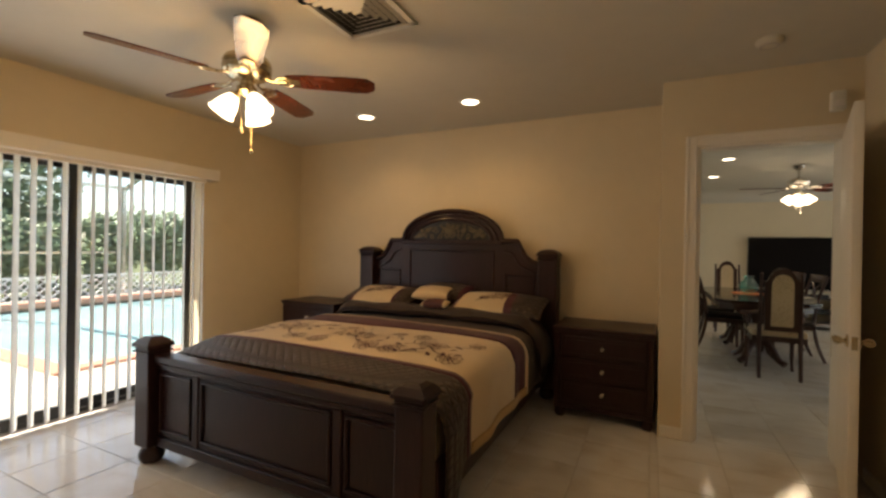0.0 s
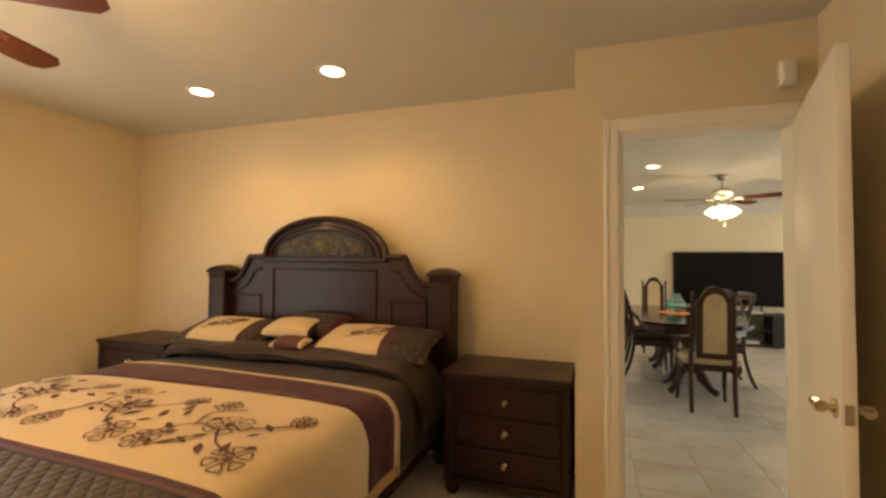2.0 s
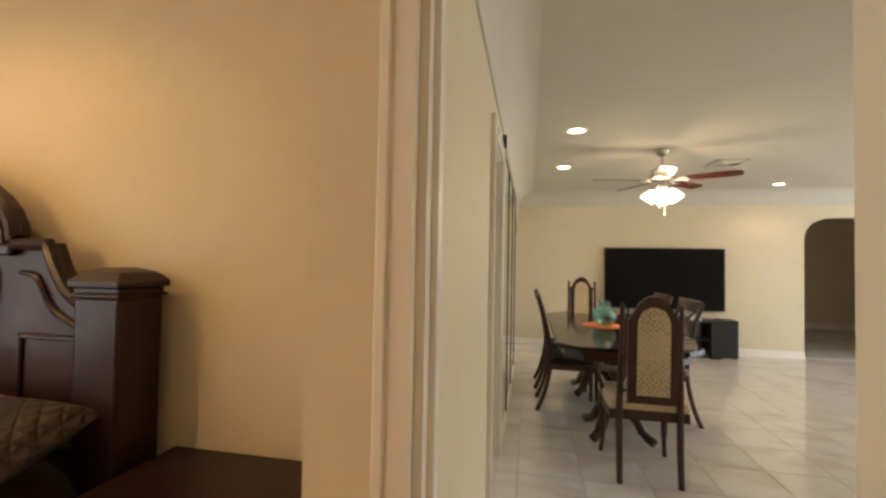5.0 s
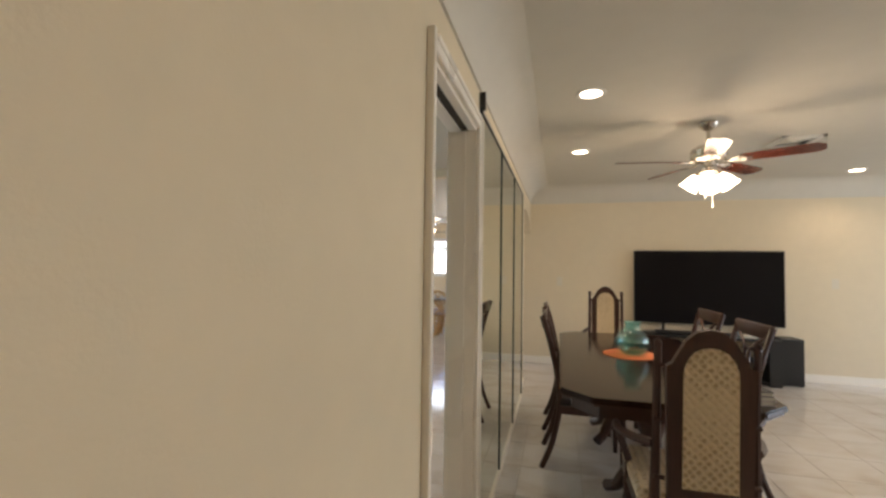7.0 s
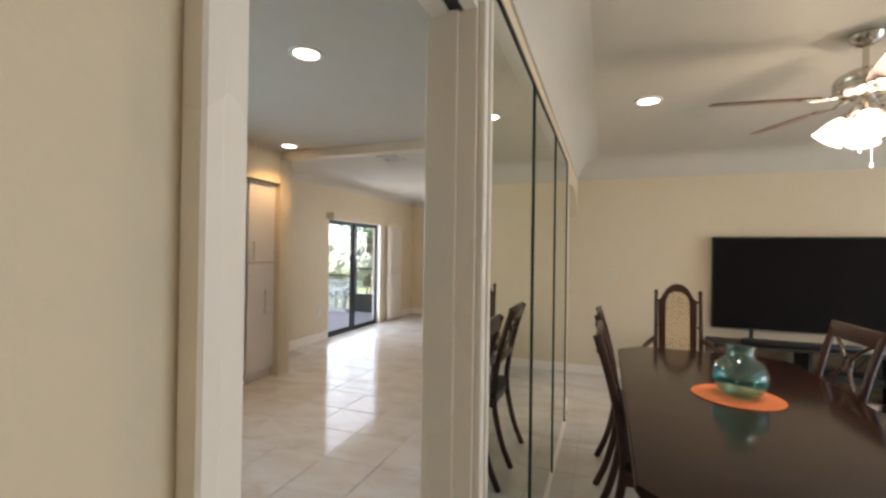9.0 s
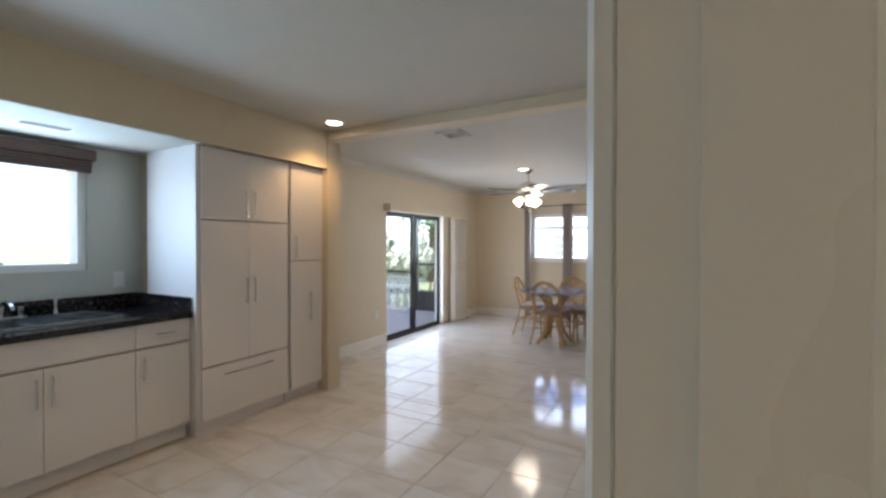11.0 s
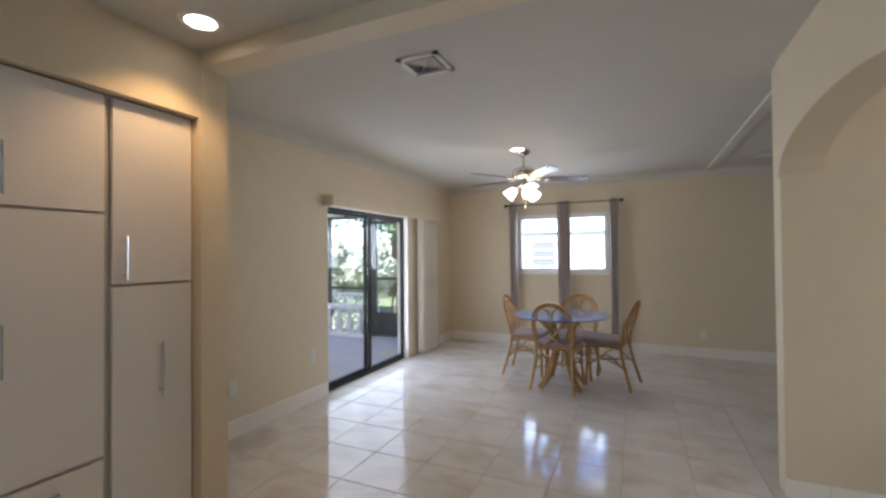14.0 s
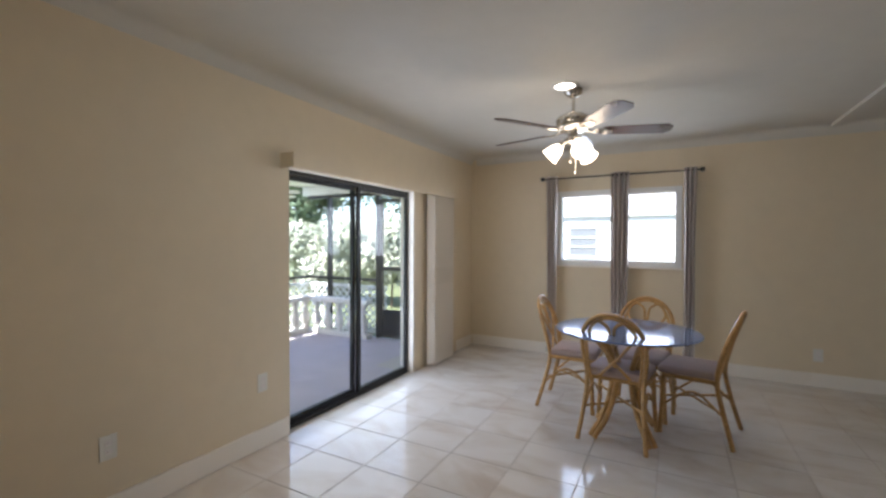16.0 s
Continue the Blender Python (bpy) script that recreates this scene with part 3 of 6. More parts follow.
for k in range(1, 34):
    o = first.copy()
    scene.collection.objects.link(o)
    o.location = (0, y + 0.086 * k, 0)
    o.rotation_euler = (0, 0, radians(-42 + random.uniform(-3, 3)))


def window(name, axis, place, w, h, bars, label, depth=0.09, fw=0.05):
    """A white framed window; local x along the wall, y through it, sill at z 0."""
    win = thing(name, place, {"x": 90, "y": 0}[axis], label=label, category="window", kind="structure")
    part("window_frame", boxes((0, fw, 0, depth, 0, h), (w - fw, w, 0, depth, 0, h), (fw, w - fw, 0, depth, h - fw, h), (fw, w - fw, 0, depth, 0, fw)), "white_pvc", win)
    edges = [fw] + [b for b in bars] + [w - fw]
    for b in bars:
        box_part("mullion", (b - 0.025, b + 0.025, 0.01, depth - 0.01, fw, h - fw), "white_pvc", win)
    for i, (a, b) in enumerate(zip(edges, edges[1:])):
        a2, b2 = a + (0.025 if i else 0), b - (0.025 if i < len(edges) - 2 else 0)
        g = box_part("pane", (a2, b2, 0.04, 0.046, fw, h - fw), "glass", win)
        g.visible_shadow = False
    return win


win3 = window("window_3", "y", (-2.32, 13.07, 1.09), 1.33, 0.88, (0.665,), "white vinyl slider window with two panes", 0.12, 0.062)
box_part("window_sill", (-0.03, 1.36, -0.03, 0.0, -0.02, 0.0), "trim", win3)
window("window_4", "x", (-3.62, 4.85, 1.20), 1.68, 0.83, (0.84,), "white vinyl window over the kitchen sink", 0.13)

# ---- lamps on the ceilings ----
# The downlight at (-0.30, 0.60) is unseen, added to carry the extra beam.
for x, y in ((-1.295, 2.94), (-2.32, 2.95), (-0.30, 0.60), (0.88, 6.16), (0.88, 7.6), (3.83, 9.0), (3.83, 6.2), (-0.93, 6.22), (-2.46, 7.88), (-1.75, 10.9)):
    d = thing("downlight", (x, y, C), label="lit round recessed ceiling downlight with white trim", category="downlight", group="recessed ceiling downlights")
    bm = bm_lathe(bmesh.new(), [(0.066, 0.0), (0.066, -0.004), (0.072, -0.008), (0.092, -0.005), (0.094, 0.0)], seg=28)
    part("trim_ring", bm, "plastic_white", d, smooth=True)
    part("lens", bm_lathe(bmesh.new(), [(0.0, -0.005), (0.066, -0.005), (0.066, -0.003), (0.0, -0.003)], seg=28), "lamp", d)


def ceiling_vent(x, y, size, turn, label, four=True):
    v = thing("ceiling_vent", (x, y, C), turn, label=label, category="vent", group="ceiling air vents")
    s = size / 2
    bm = bmesh.new()
    for a in range(4):
        m = Matrix.Rotation(radians(90 * a), 4, "Z")
        g = bmesh.ops.create_cube(bm, size=1, matrix=m @ Matrix.Translation((0, s - 0.015, -0.006)) @ Matrix.Diagonal((size, 0.03, 0.012, 1)))
    part("frame", bm, "plastic_white", v)
    # Dark sheet in place of the shade behind the slats.
    part("backing", boxes((-s + 0.03, s - 0.03, -s + 0.03, s - 0.03, -0.003, -0.001)), "shadow_grey", v)
    n = 5
    for k in range(n):
        r = (s - 0.04) * (1 - k / n)
        for a in range(4):
            bm = bmesh.new()
            m = Matrix.Rotation(radians(90 * a), 4, "Z") @ Matrix.Translation((0, r - 0.008, -0.012)) @ Matrix.Rotation(radians(38), 4, "X") @ Matrix.Diagonal((2 * r - 0.01, min(0.022, 0.62 * (s - 0.04) / n), 0.0015, 1))
            bmesh.ops.create_cube(bm, size=1, matrix=m)
            part("slat", bm, "plastic_white", v)


ceiling_vent(-1.30, 1.50, 0.42, 0, "square white four-way louvred ceiling vent")
ceiling_vent(-1.56, 5.93, 0.26, 0, "square white four-way louvred ceiling vent")
ceiling_vent(-1.72, 8.72, 0.25, 0, "square white louvred ceiling vent with dark gaps between the slats")
ceiling_vent(2.62, 7.6, 0.32, 0, "square white louvred ceiling vent")
ceiling_vent(0.75, 12.3, 0.32, 0, "square white louvred ceiling vent")
s = thing("smoke_detector", (0.60, 2.66, C), label="round white smoke detector on the ceiling", category="smoke detector")
part("base", bm_lathe(bmesh.new(), [(0.065, 0), (0.065, -0.012), (0.055, -0.03), (0.03, -0.036), (0, -0.036)], seg=28), "ceiling", s, smooth=True)
part("grille", bm_lathe(bmesh.new(), [(0.045, -0.0335), (0.046, -0.036), (0.036, -0.0375), (0.035, -0.035)], seg=28), "gap", s, smooth=True)

# ---- ceiling fans ----


def ceiling_fan(x, y, turn, blade_mat, metal, shades, shade_turn, label, drop=0.15, spread=0.055, tilt=48, chains=(0.20, 0.13)):
    f = thing("ceiling_fan", (x, y, C), turn, label=label, category="ceiling fan", group="ceiling fans with lights")
    part("canopy", bm_lathe(bmesh.new(), [(0.0, 0.0), (0.062, 0.0), (0.066, -0.012), (0.058, -0.035), (0.035, -0.055), (0.016, -0.062), (0.0, -0.062)], seg=24), metal, f, smooth=True)
    part("downrod", bm_tube(bmesh.new(), [(0, 0, -0.05), (0, 0, -0.06 - drop)], 0.013, 12), metal, f, smooth=True)
    z = -0.05 - drop
    part("motor_housing", bm_lathe(bmesh.new(), [(0.0, z + 0.035), (0.03, z + 0.035), (0.07, z + 0.022), (0.112, z - 0.002), (0.122, z - 0.025), (0.118, z - 0.040), (0.124, z - 0.048), (0.120, z - 0.075), (0.10, z - 0.095), (0.06, z - 0.11), (0.0, z - 0.11)], seg=32), metal, f, smooth=True)
    zb = z - 0.10
    blade = bmesh.new()
    outline = [(0.20, -0.050), (0.30, -0.060), (0.55, -0.068), (0.625, -0.066), (0.664, -0.036), (0.667, 0.0), (0.664, 0.036), (0.625, 0.066), (0.55, 0.068), (0.30, 0.060), (0.20, 0.050)]
    bm_prism(blade, outline, "z", -0.003, 0.003)
    first = None
    for k in range(5):
        m = Matrix.Rotation(radians(72 * k), 4, "Z") @ Matrix.Translation((0, 0, zb)) @ Matrix.Rotation(radians(-12), 4, "X")
        if first is None:
            first = part("blade", blade, blade_mat, f)
            arm = bm_tube(bmesh.new(), [(0.08, 0, 0.012), (0.13, 0.012, -0.002), (0.17, 0.0, -0.006), (0.22, 0, -0.006)], [0.010, 0.008, 0.008, 0.006], 8)
            for sy in (-1, 1):
                bm_tube(arm, curve_pts([(0.14, 0, -0.006), (0.17, 0.03 * sy, -0.006), (0.215, 0.035 * sy, -0.006), (0.235, 0.012 * sy, -0.006), (0.215, 0.0, -0.006)], 5), 0.006, 6)
            bm_box(arm, 0.20, 0.27, -0.025, 0.025, -0.009, -0.0032)
            iron = part("blade_iron", arm, metal, f, smooth=True)
            first.matrix_basis = iron.matrix_basis = m
        else:
            for src in (first, iron):
                o = src.copy()
                scene.collection.objects.link(o)
                o.matrix_basis = m
    zl = z - 0.11
    part("light_kit", bm_lathe(bmesh.new(), [(0.0, zl), (0.035, zl), (0.035, zl - 0.03), (0.05, zl - 0.04), (0.05, zl - 0.065), (0.03, zl - 0.08), (0.012, zl - 0.09), (0.0, zl - 0.092)], seg=24), metal, f, smooth=True)
    for k in range(shades):
        m = Matrix.Rotation(radians(shade_turn + 360 / shades * k), 4, "Z") @ Matrix.Translation((spread, 0, zl - 0.055)) @ Matrix.Rotation(radians(-tilt), 4, "Y")
        arm = bm_lathe(bmesh.new(), [(0.012, 0.02), (0.012, -0.02), (0.026, -0.03), (0.028, -0.048), (0.0, -0.048)], m=m, seg=14)
        part("socket", arm, metal, f, smooth=True)
        prof = [(0.024, -0.046), (0.034, -0.06), (0.048, -0.09), (0.056, -0.12), (0.060, -0.145), (0.068, -0.16), (0.066, -0.16), (0.057, -0.145), (0.045, -0.09), (0.028, -0.055), (0.0, -0.052)]
        sh = part("shade", bm_lathe(bmesh.new(), prof, m=m, seg=20), "shade", f, smooth=True)
        sh.visible_shadow = False
    for dx, ln in ((0.02, chains[0]), (-0.02, chains[1])):
        bm = bm_tube(bmesh.new(), [(dx, dx, zl - 0.07), (dx, dx, zl - 0.07 - ln)], 0.0018, 5)
        bm_lathe(bm, [(0.0, 0.0), (0.008, 0.004), (0.006, 0.02), (0.0, 0.026)], (dx, dx, zl - 0.095 - ln), 8)
        part("pull_chain", bm, metal, f, smooth=True)
    return f


ceiling_fan(-1.90, 1.33, 34, "blade", "brass", 3, 77, "five-blade ceiling fan with mahogany blades, brass fittings and frosted lit shades", spread=0.035, tilt=33, chains=(0.29, 0.19))
ceiling_fan(1.77, 6.93, -29, "blade", "nickel", 4, 10, "five-blade ceiling fan with red-brown blades, nickel motor and lit shades", spread=0.045, tilt=36, chains=(0.24, 0.17))
ceiling_fan(-1.71, 11.0, 20, "blade_dark", "nickel", 3, 40, "five-blade ceiling fan with dark walnut blades, nickel motor and lit shades")

# ---- bed ----


def flat(pts):
    return [(p[0], p[1]) for p in pts]


BX = -1.71
bed = thing("bed", (BX, 0, 0), label="dark-stained carved wooden king bed with an arched headboard and square posts", category="bed")


def bed_post(x, y, h, w=0.15):
    p = tagged(new("post"), "")
    p.parent = bed
    p.location = (x, y, 0)
    part("foot", bm_lathe(bmesh.new(), [(0.0, 0.0), (0.05, 0.0), (0.062, 0.015), (0.068, 0.045), (0.058, 0.075), (0.045, 0.09), (0.062, 0.10), (0.0, 0.10)], seg=20), "wood", p, smooth=True)
    part("shaft", bm_box(bmesh.new(), -w / 2, w / 2, -w / 2, w / 2, 0.10, h - 0.09, 0.008, 2), "wood", p)
    k = w / 2
    cap = bmesh.new()
    for z0, z1, g in ((h - 0.09, h - 0.078, 0.010), (h - 0.078, h - 0.060, 0.002), (h - 0.060, h - 0.038, 0.014)):
        bm_box(cap, -k - g, k + g, -k - g, k + g, z0, z1, 0.004, 1)
    part("collar", cap, "wood", p)
    top = bmesh.new()
    lo = [top.verts.new((sx * (k + 0.010), sy * (k + 0.010), h - 0.038)) for sx, sy in ((-1, -1), (1, -1), (1, 1), (-1, 1))]
    mid = [top.verts.new((sx * (k - 0.012), sy * (k - 0.012), h - 0.014)) for sx, sy in ((-1, -1), (1, -1), (1, 1), (-1, 1))]
    hi = [top.verts.new((sx * 0.03, sy * 0.03, h)) for sx, sy in ((-1, -1), (1, -1), (1, 1), (-1, 1))]
    for a, b in ((lo, mid), (mid, hi)):
        for i in range(4):
            top.faces.new((a[i], a[(i + 1) % 4], b[(i + 1) % 4], b[i]))
    top.faces.new(lo[::-1]), top.faces.new(hi)
    part("cap", top, "wood", p)


for sx in (-1, 1):
    bed_post(sx * 0.935 + 0.012, 3.50, 1.285, 0.16)
    bed_post(sx * 0.89 - 0.002, 1.285, 0.735, 0.13)

# headboard outline: shoulders, scrolls and a round arch
HZ = 1.36
shoulder = [(-0.87, 1.165), (-0.80, 1.175), (-0.745, 1.215), (-0.70, 1.285), (-0.672, 1.345), (-0.665, HZ), (-0.53, HZ), (-0.53, HZ + 0.015)]
top_line = shoulder + [(0.515 * math.cos(math.pi * (1 - k / 16)), HZ + 0.015 + 0.268 * math.sin(math.pi * (1 - k / 16))) for k in range(17)] + [(-x, z) for x, z in shoulder[::-1]]
bm = bm_prism(bmesh.new(), [(-0.87, 0.30)] + top_line + [(0.87, 0.30)], "y", 3.50, 3.545)
part("headboard", bm, "wood", bed)
rim = [(p[0], 3.492, p[1] - 0.005) for p in top_line]
bm = bm_tube(bmesh.new(), rim, 0.022, 8)
bm_tube(bm, [(0.42 * math.cos(math.pi * k / 20), 3.497, HZ - 0.01 + 0.212 * math.sin(math.pi * k / 20)) for k in range(21)], 0.017, 8)
bm_tube(bm, [(0.47 * math.cos(math.pi * k / 20), 3.494, HZ - 0.01 + 0.248 * math.sin(math.pi * k / 20)) for k in range(21)], 0.012, 8)
part("moulding", bm, "wood", bed, smooth=True)
bm = bm_box(bmesh.new(), -0.53, 0.53, 3.472, 3.50, HZ - 0.045, HZ - 0.005, 0.008, 2)
for x0, x1, z0, z1 in ((-0.45, 0.45, 0.70, 1.27), (-0.83, -0.55, 0.70, 1.06), (0.55, 0.83, 0.70, 1.06)):
    for a in ((x0, x1, z1 - 0.018, z1), (x0, x1, z0, z0 + 0.018), (x0, x0 + 0.018, z0, z1), (x1 - 0.018, x1, z0, z1)):
        bm_box(bm, a[0], a[1], 3.488, 3.501, a[2], a[3], 0.005, 1)
for sx in (-1, 1):
    bm_tube(bm, curve_pts([(sx * 0.55, 3.495, 1.26), (sx * 0.62, 3.495, 1.24), (sx * 0.69, 3.495, 1.14), (sx * 0.83, 3.495, 1.07)], 5), 0.010, 6)
part("panel_moulding", bm, "wood", bed)
bm = bm_prism(bmesh.new(), [(0.40 * math.cos(math.pi * k / 16), HZ + 0.005 + 0.170 * math.sin(math.pi * k / 16)) for k in range(17)], "y", 3.485, 3.50)
part("medallion_back", bm, "black", bed)
bm = bmesh.new()
rnd = random.Random(5)
for sx in (-1, 1):
    for k in range(9):
        cx, cz = 0.03 + 0.039 * k, HZ + 0.035 + 0.055 * (k % 2)
        lim = 0.165 * math.sqrt(max(0, 1 - (cx / 0.38) ** 2))
        cz = min(cz, HZ + max(0.02, lim - 0.02))
        r = 0.030 - 0.0012 * k
        pts = [(sx * (cx + r * (1 - 0.7 * q / 14) * math.cos(q * 0.55 + k)), 3.480, cz + r * (1 - 0.7 * q / 14) * math.sin(q * 0.55 + k)) for q in range(15)]
        bm_tube(bm, pts, [0.0075 - 0.0003 * q for q in range(15)], 6)
        a = rnd.uniform(0, 6.28)
        bm_tube(bm, [(sx * (cx + 0.01), 3.481, cz), (sx * (cx + 0.01 + 0.02 * math.cos(a)), 3.477, cz + 0.016 * math.sin(a)), (sx * (cx + 0.01 + 0.036 * math.cos(a)), 3.481, cz + 0.03 * math.sin(a))], [0.003, 0.011, 0.002], 6)
for k in range(14):
    a = 0.28 + 2.58 * k / 13
    cx, cz, r = 0.315 * math.cos(a), HZ + 0.012 + 0.128 * math.sin(a), 0.019
    pts = [(cx + r * (1 - 0.6 * q / 11) * math.cos(q * 0.6 + k * 1.7), 3.479, cz + r * (1 - 0.6 * q / 11) * math.sin(q * 0.6 + k * 1.7)) for q in range(12)]
    bm_tube(bm, pts, [0.006 - 0.0003 * q for q in range(12)], 6)
for k in range(5):
    bm_tube(bm, [(0, 3.478, HZ + 0.03), (0.02 * (k - 2), 3.474, HZ + 0.09), (0.035 * (k - 2), 3.478, HZ + 0.15 - 0.012 * abs(k - 2))], [0.006, 0.012, 0.003], 6)
part("medallion_carving", bm, "gold", bed, "antique gold scrollwork carving", smooth=True)

bm = bm_prism(bmesh.new(), [(-0.83, 0.12), (0.83, 0.12), (0.83, 0.60), (-0.83, 0.60)], "y", 1.285, 1.315)
part("footboard", bm, "wood", bed)
bm = bm_box(bmesh.new(), -0.835, 0.835, 1.25, 1.35, 0.585, 0.635, 0.014, 3)
bm_box(bm, -0.835, 0.835, 1.265, 1.335, 0.555, 0.585, 0.006, 1)
bm_box(bm, -0.835, 0.835, 1.268, 1.332, 0.10, 0.16, 0.006, 1)
part("top_rail", bm, "wood", bed)
bm = bmesh.new()
for x0, x1 in ((-0.81, -0.53), (-0.45, 0.45), (0.53, 0.81)):
    for a in ((x0, x1, 0.515, 0.533), (x0, x1, 0.19, 0.208), (x0, x0 + 0.018, 0.208, 0.515), (x1 - 0.018, x1, 0.208, 0.515)):
        bm_box(bm, a[0], a[1], 1.270, 1.286, a[2], a[3], 0.005, 1)
for x in (-0.49, 0.49):
    bm_box(bm, x - 0.025, x + 0.025, 1.272, 1.286, 0.16, 0.555, 0.006, 1)
part("foot_moulding", bm, "wood", bed)
for sx in (-1, 1):
    part("side_rail", bm_box(bmesh.new(), sx * 0.93 - 0.018, sx * 0.93 + 0.018, 1.37, 3.43, 0.17, 0.36, 0.006, 1), "wood", bed)

bedding = thing("mattress", (BX, 0, 0), label="thick mattress on the bed, hidden under the bedspread", category="mattress")
part("body", bm_box(bmesh.new(), -0.90, 0.90, 1.36, 3.46, 0.30, 0.58, 0.05, 3), "cream", bedding, smooth=True)


def spread_point(u, v):
    """The bedspread: u across from -1 to 1, v from the foot (0) to the pillows (1)."""
    half = 1.0
    s = u * (1.30 + 0.16 * max(0.0, 1 - v * 8))
    y = 1.40 + v * 1.90
    flat_w = 0.84
    a = abs(s)
    foot = max(0.0, 1 - v * 7)
    z_top = 0.655 + 0.035 * math.sin(math.pi * min(v * 1.1, 1)) - 0.03 * foot * foot + 0.006 * math.sin(v * 23 + u * 3)
    if a <= flat_w:
        x, z = a, z_top - 0.02 * (a / flat_w) ** 4
    else:
        w = a - flat_w
        arc = 0.12
        if w < arc * 1.57:
            t = w / arc
            x, z = flat_w + arc * math.sin(t), z_top - 0.02 - arc * (1 - math.cos(t))
        else:
            x, z = flat_w + arc + 0.012 * math.sin(y * 14), z_top - 0.02 - arc - (w - arc * 1.57)
    return (math.copysign(x, s), y, z)


def cloth(name, v0, v1, material, lift, parent, label="", nu=60, u0=-1.0, u1=1.0, thick=0.006):
    nv = max(2, int((v1 - v0) * 60))
    bm = bmesh.new()
    grid = []
    for j in range(nv + 1):
        row = []
        for i in range(nu + 1):
            u, v = u0 + (u1 - u0) * i / nu, v0 + (v1 - v0) * j / nv
            p = Vector(spread_point(u, v))
            q, r = Vector(spread_point(min(u + 0.01, 1), v)), Vector(spread_point(u, v + 0.01))
            n = (q - p).cross(r - p).normalized() if (q - p).length > 1e-6 else Vector((1, 0, 0))
            row.append(bm.verts.new(p + n * lift))
        grid.append(row)
    for a, b in zip(grid, grid[1:]):
        for i in range(nu):
            bm.faces.new((a[i], a[i + 1], b[i + 1], b[i]))
    ob = part(name, bm, material, parent, label, smooth=True)
    so = ob.modifiers.new("thick", "SOLIDIFY")
    so.thickness, so.offset = thick, -1
    return ob


spread = thing("bedspread", (BX, 0, 0), label="cream satin bedspread with plum flowers and quilted brown end", category="bedspread")
cloth("quilted_end", 0.0, 0.15, "quilt", 0.010, spread, "quilted dark brown border")
cloth("plum_band", 0.142, 0.165, "plum", 0.013, spread)
cloth("centre", 0.16, 0.545, "cream", 0.008, spread, "cream satin centre")
cloth("plum_band", 0.53, 0.675, "plum", 0.013, spread)
cloth("cream_piping", 0.675, 0.70, "cream", 0.014, spread)
for u0, u1 in ((-1.0, -0.955), (0.955, 1.0)):
    cloth("hem_lining", 0.17, 0.69, "lining", 0.017, spread, "tan satin lining turned up at the hem", 4, u0, u1)
cloth("brown_band", 0.695, 1.06, "brown_cloth", 0.010, spread, "plain dark brown satin end")


def on_spread(x, y):
    p = spread_point(x / 1.30, (y - 1.40) / 1.90)
    return (p[0], p[1], p[2] + 0.0135)


bm = bmesh.new()
rnd = random.Random(11)


def petal(bm, x, y, a, ln, wd):
    n = 6
    left, right = [], []
    for k in range(n + 1):
        t = k / n
        w = wd * math.sin(math.pi * min(max(t, 0.04), 0.96))
        cx, cy = x + ln * t * math.cos(a), y + ln * t * math.sin(a)
        left.append(bm.verts.new(on_spread(cx - w * math.sin(a), cy + w * math.cos(a))))
        right.append(bm.verts.new(on_spread(cx + w * math.sin(a), cy - w * math.cos(a))))
    for k in range(n):
        bm.faces.new((right[k], right[k + 1], left[k + 1], left[k]))


def stem(bm, pts, w=0.0042):
    line = curve_pts([(p[0], p[1], 0) for p in pts], 6)
    left, right = [], []
    for k, p in enumerate(line):
        d = (line[min(k + 1, len(line) - 1)] - line[max(k - 1, 0)]).normalized()
        left.append(bm.verts.new(on_spread(p.x - d.y * w, p.y + d.x * w)))
        right.append(bm.verts.new(on_spread(p.x + d.y * w, p.y - d.x * w)))
    for k in range(len(line) - 1):
        bm.faces.new((right[k], right[k + 1], left[k + 1], left[k]))


for cx, cy in ((-0.56, 2.06), (0.02, 2.05), (0.58, 2.03)):
    stem(bm, [(cx - 0.27, cy - 0.19), (cx - 0.12, cy - 0.02), (cx, cy - 0.03), (cx + 0.12, cy + 0.05), (cx + 0.27, cy + 0.19)])
    stem(bm, [(cx - 0.12, cy - 0.02), (cx - 0.16, cy + 0.10), (cx - 0.06, cy + 0.18)])
    stem(bm, [(cx, cy - 0.03), (cx + 0.08, cy - 0.12), (cx + 0.20, cy - 0.16)])
    for fx, fy, r in ((cx, cy + 0.02, 0.082), (cx - 0.17, cy + 0.19, 0.050), (cx + 0.19, cy - 0.18, 0.068), (cx + 0.22, cy + 0.17, 0.046), (cx - 0.20, cy - 0.17, 0.058)):
        for k in range(6):
            a = k * math.pi / 3 + fx * 9
            stem(bm, [(fx + r * 0.35 * math.cos(a), fy + r * 0.35 * math.sin(a)), (fx + r * math.cos(a - 0.35), fy + r * math.sin(a - 0.35)), (fx + r * 1.08 * math.cos(a), fy + r * 1.08 * math.sin(a)), (fx + r * math.cos(a + 0.35), fy + r * math.sin(a + 0.35)), (fx + r * 0.35 * math.cos(a), fy + r * 0.35 * math.sin(a))], 0.0034)
        for k in range(5):
            a = k * 1.256
            petal(bm, fx, fy, a, r * 0.33, r * 0.1)
    for k in range(14):
        a, d = rnd.uniform(0, 6.28), rnd.uniform(0.10, 0.28)
        petal(bm, cx + d * math.cos(a), cy + 0.75 * d * math.sin(a), rnd.uniform(0, 6.28), rnd.uniform(0.04, 0.08), rnd.uniform(0.009, 0.016))
part("embroidery", bm, "embroidery", spread, "plum embroidered flowers and leaves")
fold = thing("duvet_fold", (BX, 0, 0), label="folded-down dark brown satin sheet below the pillows", category="blanket")
bm = bmesh.new()
rows = []
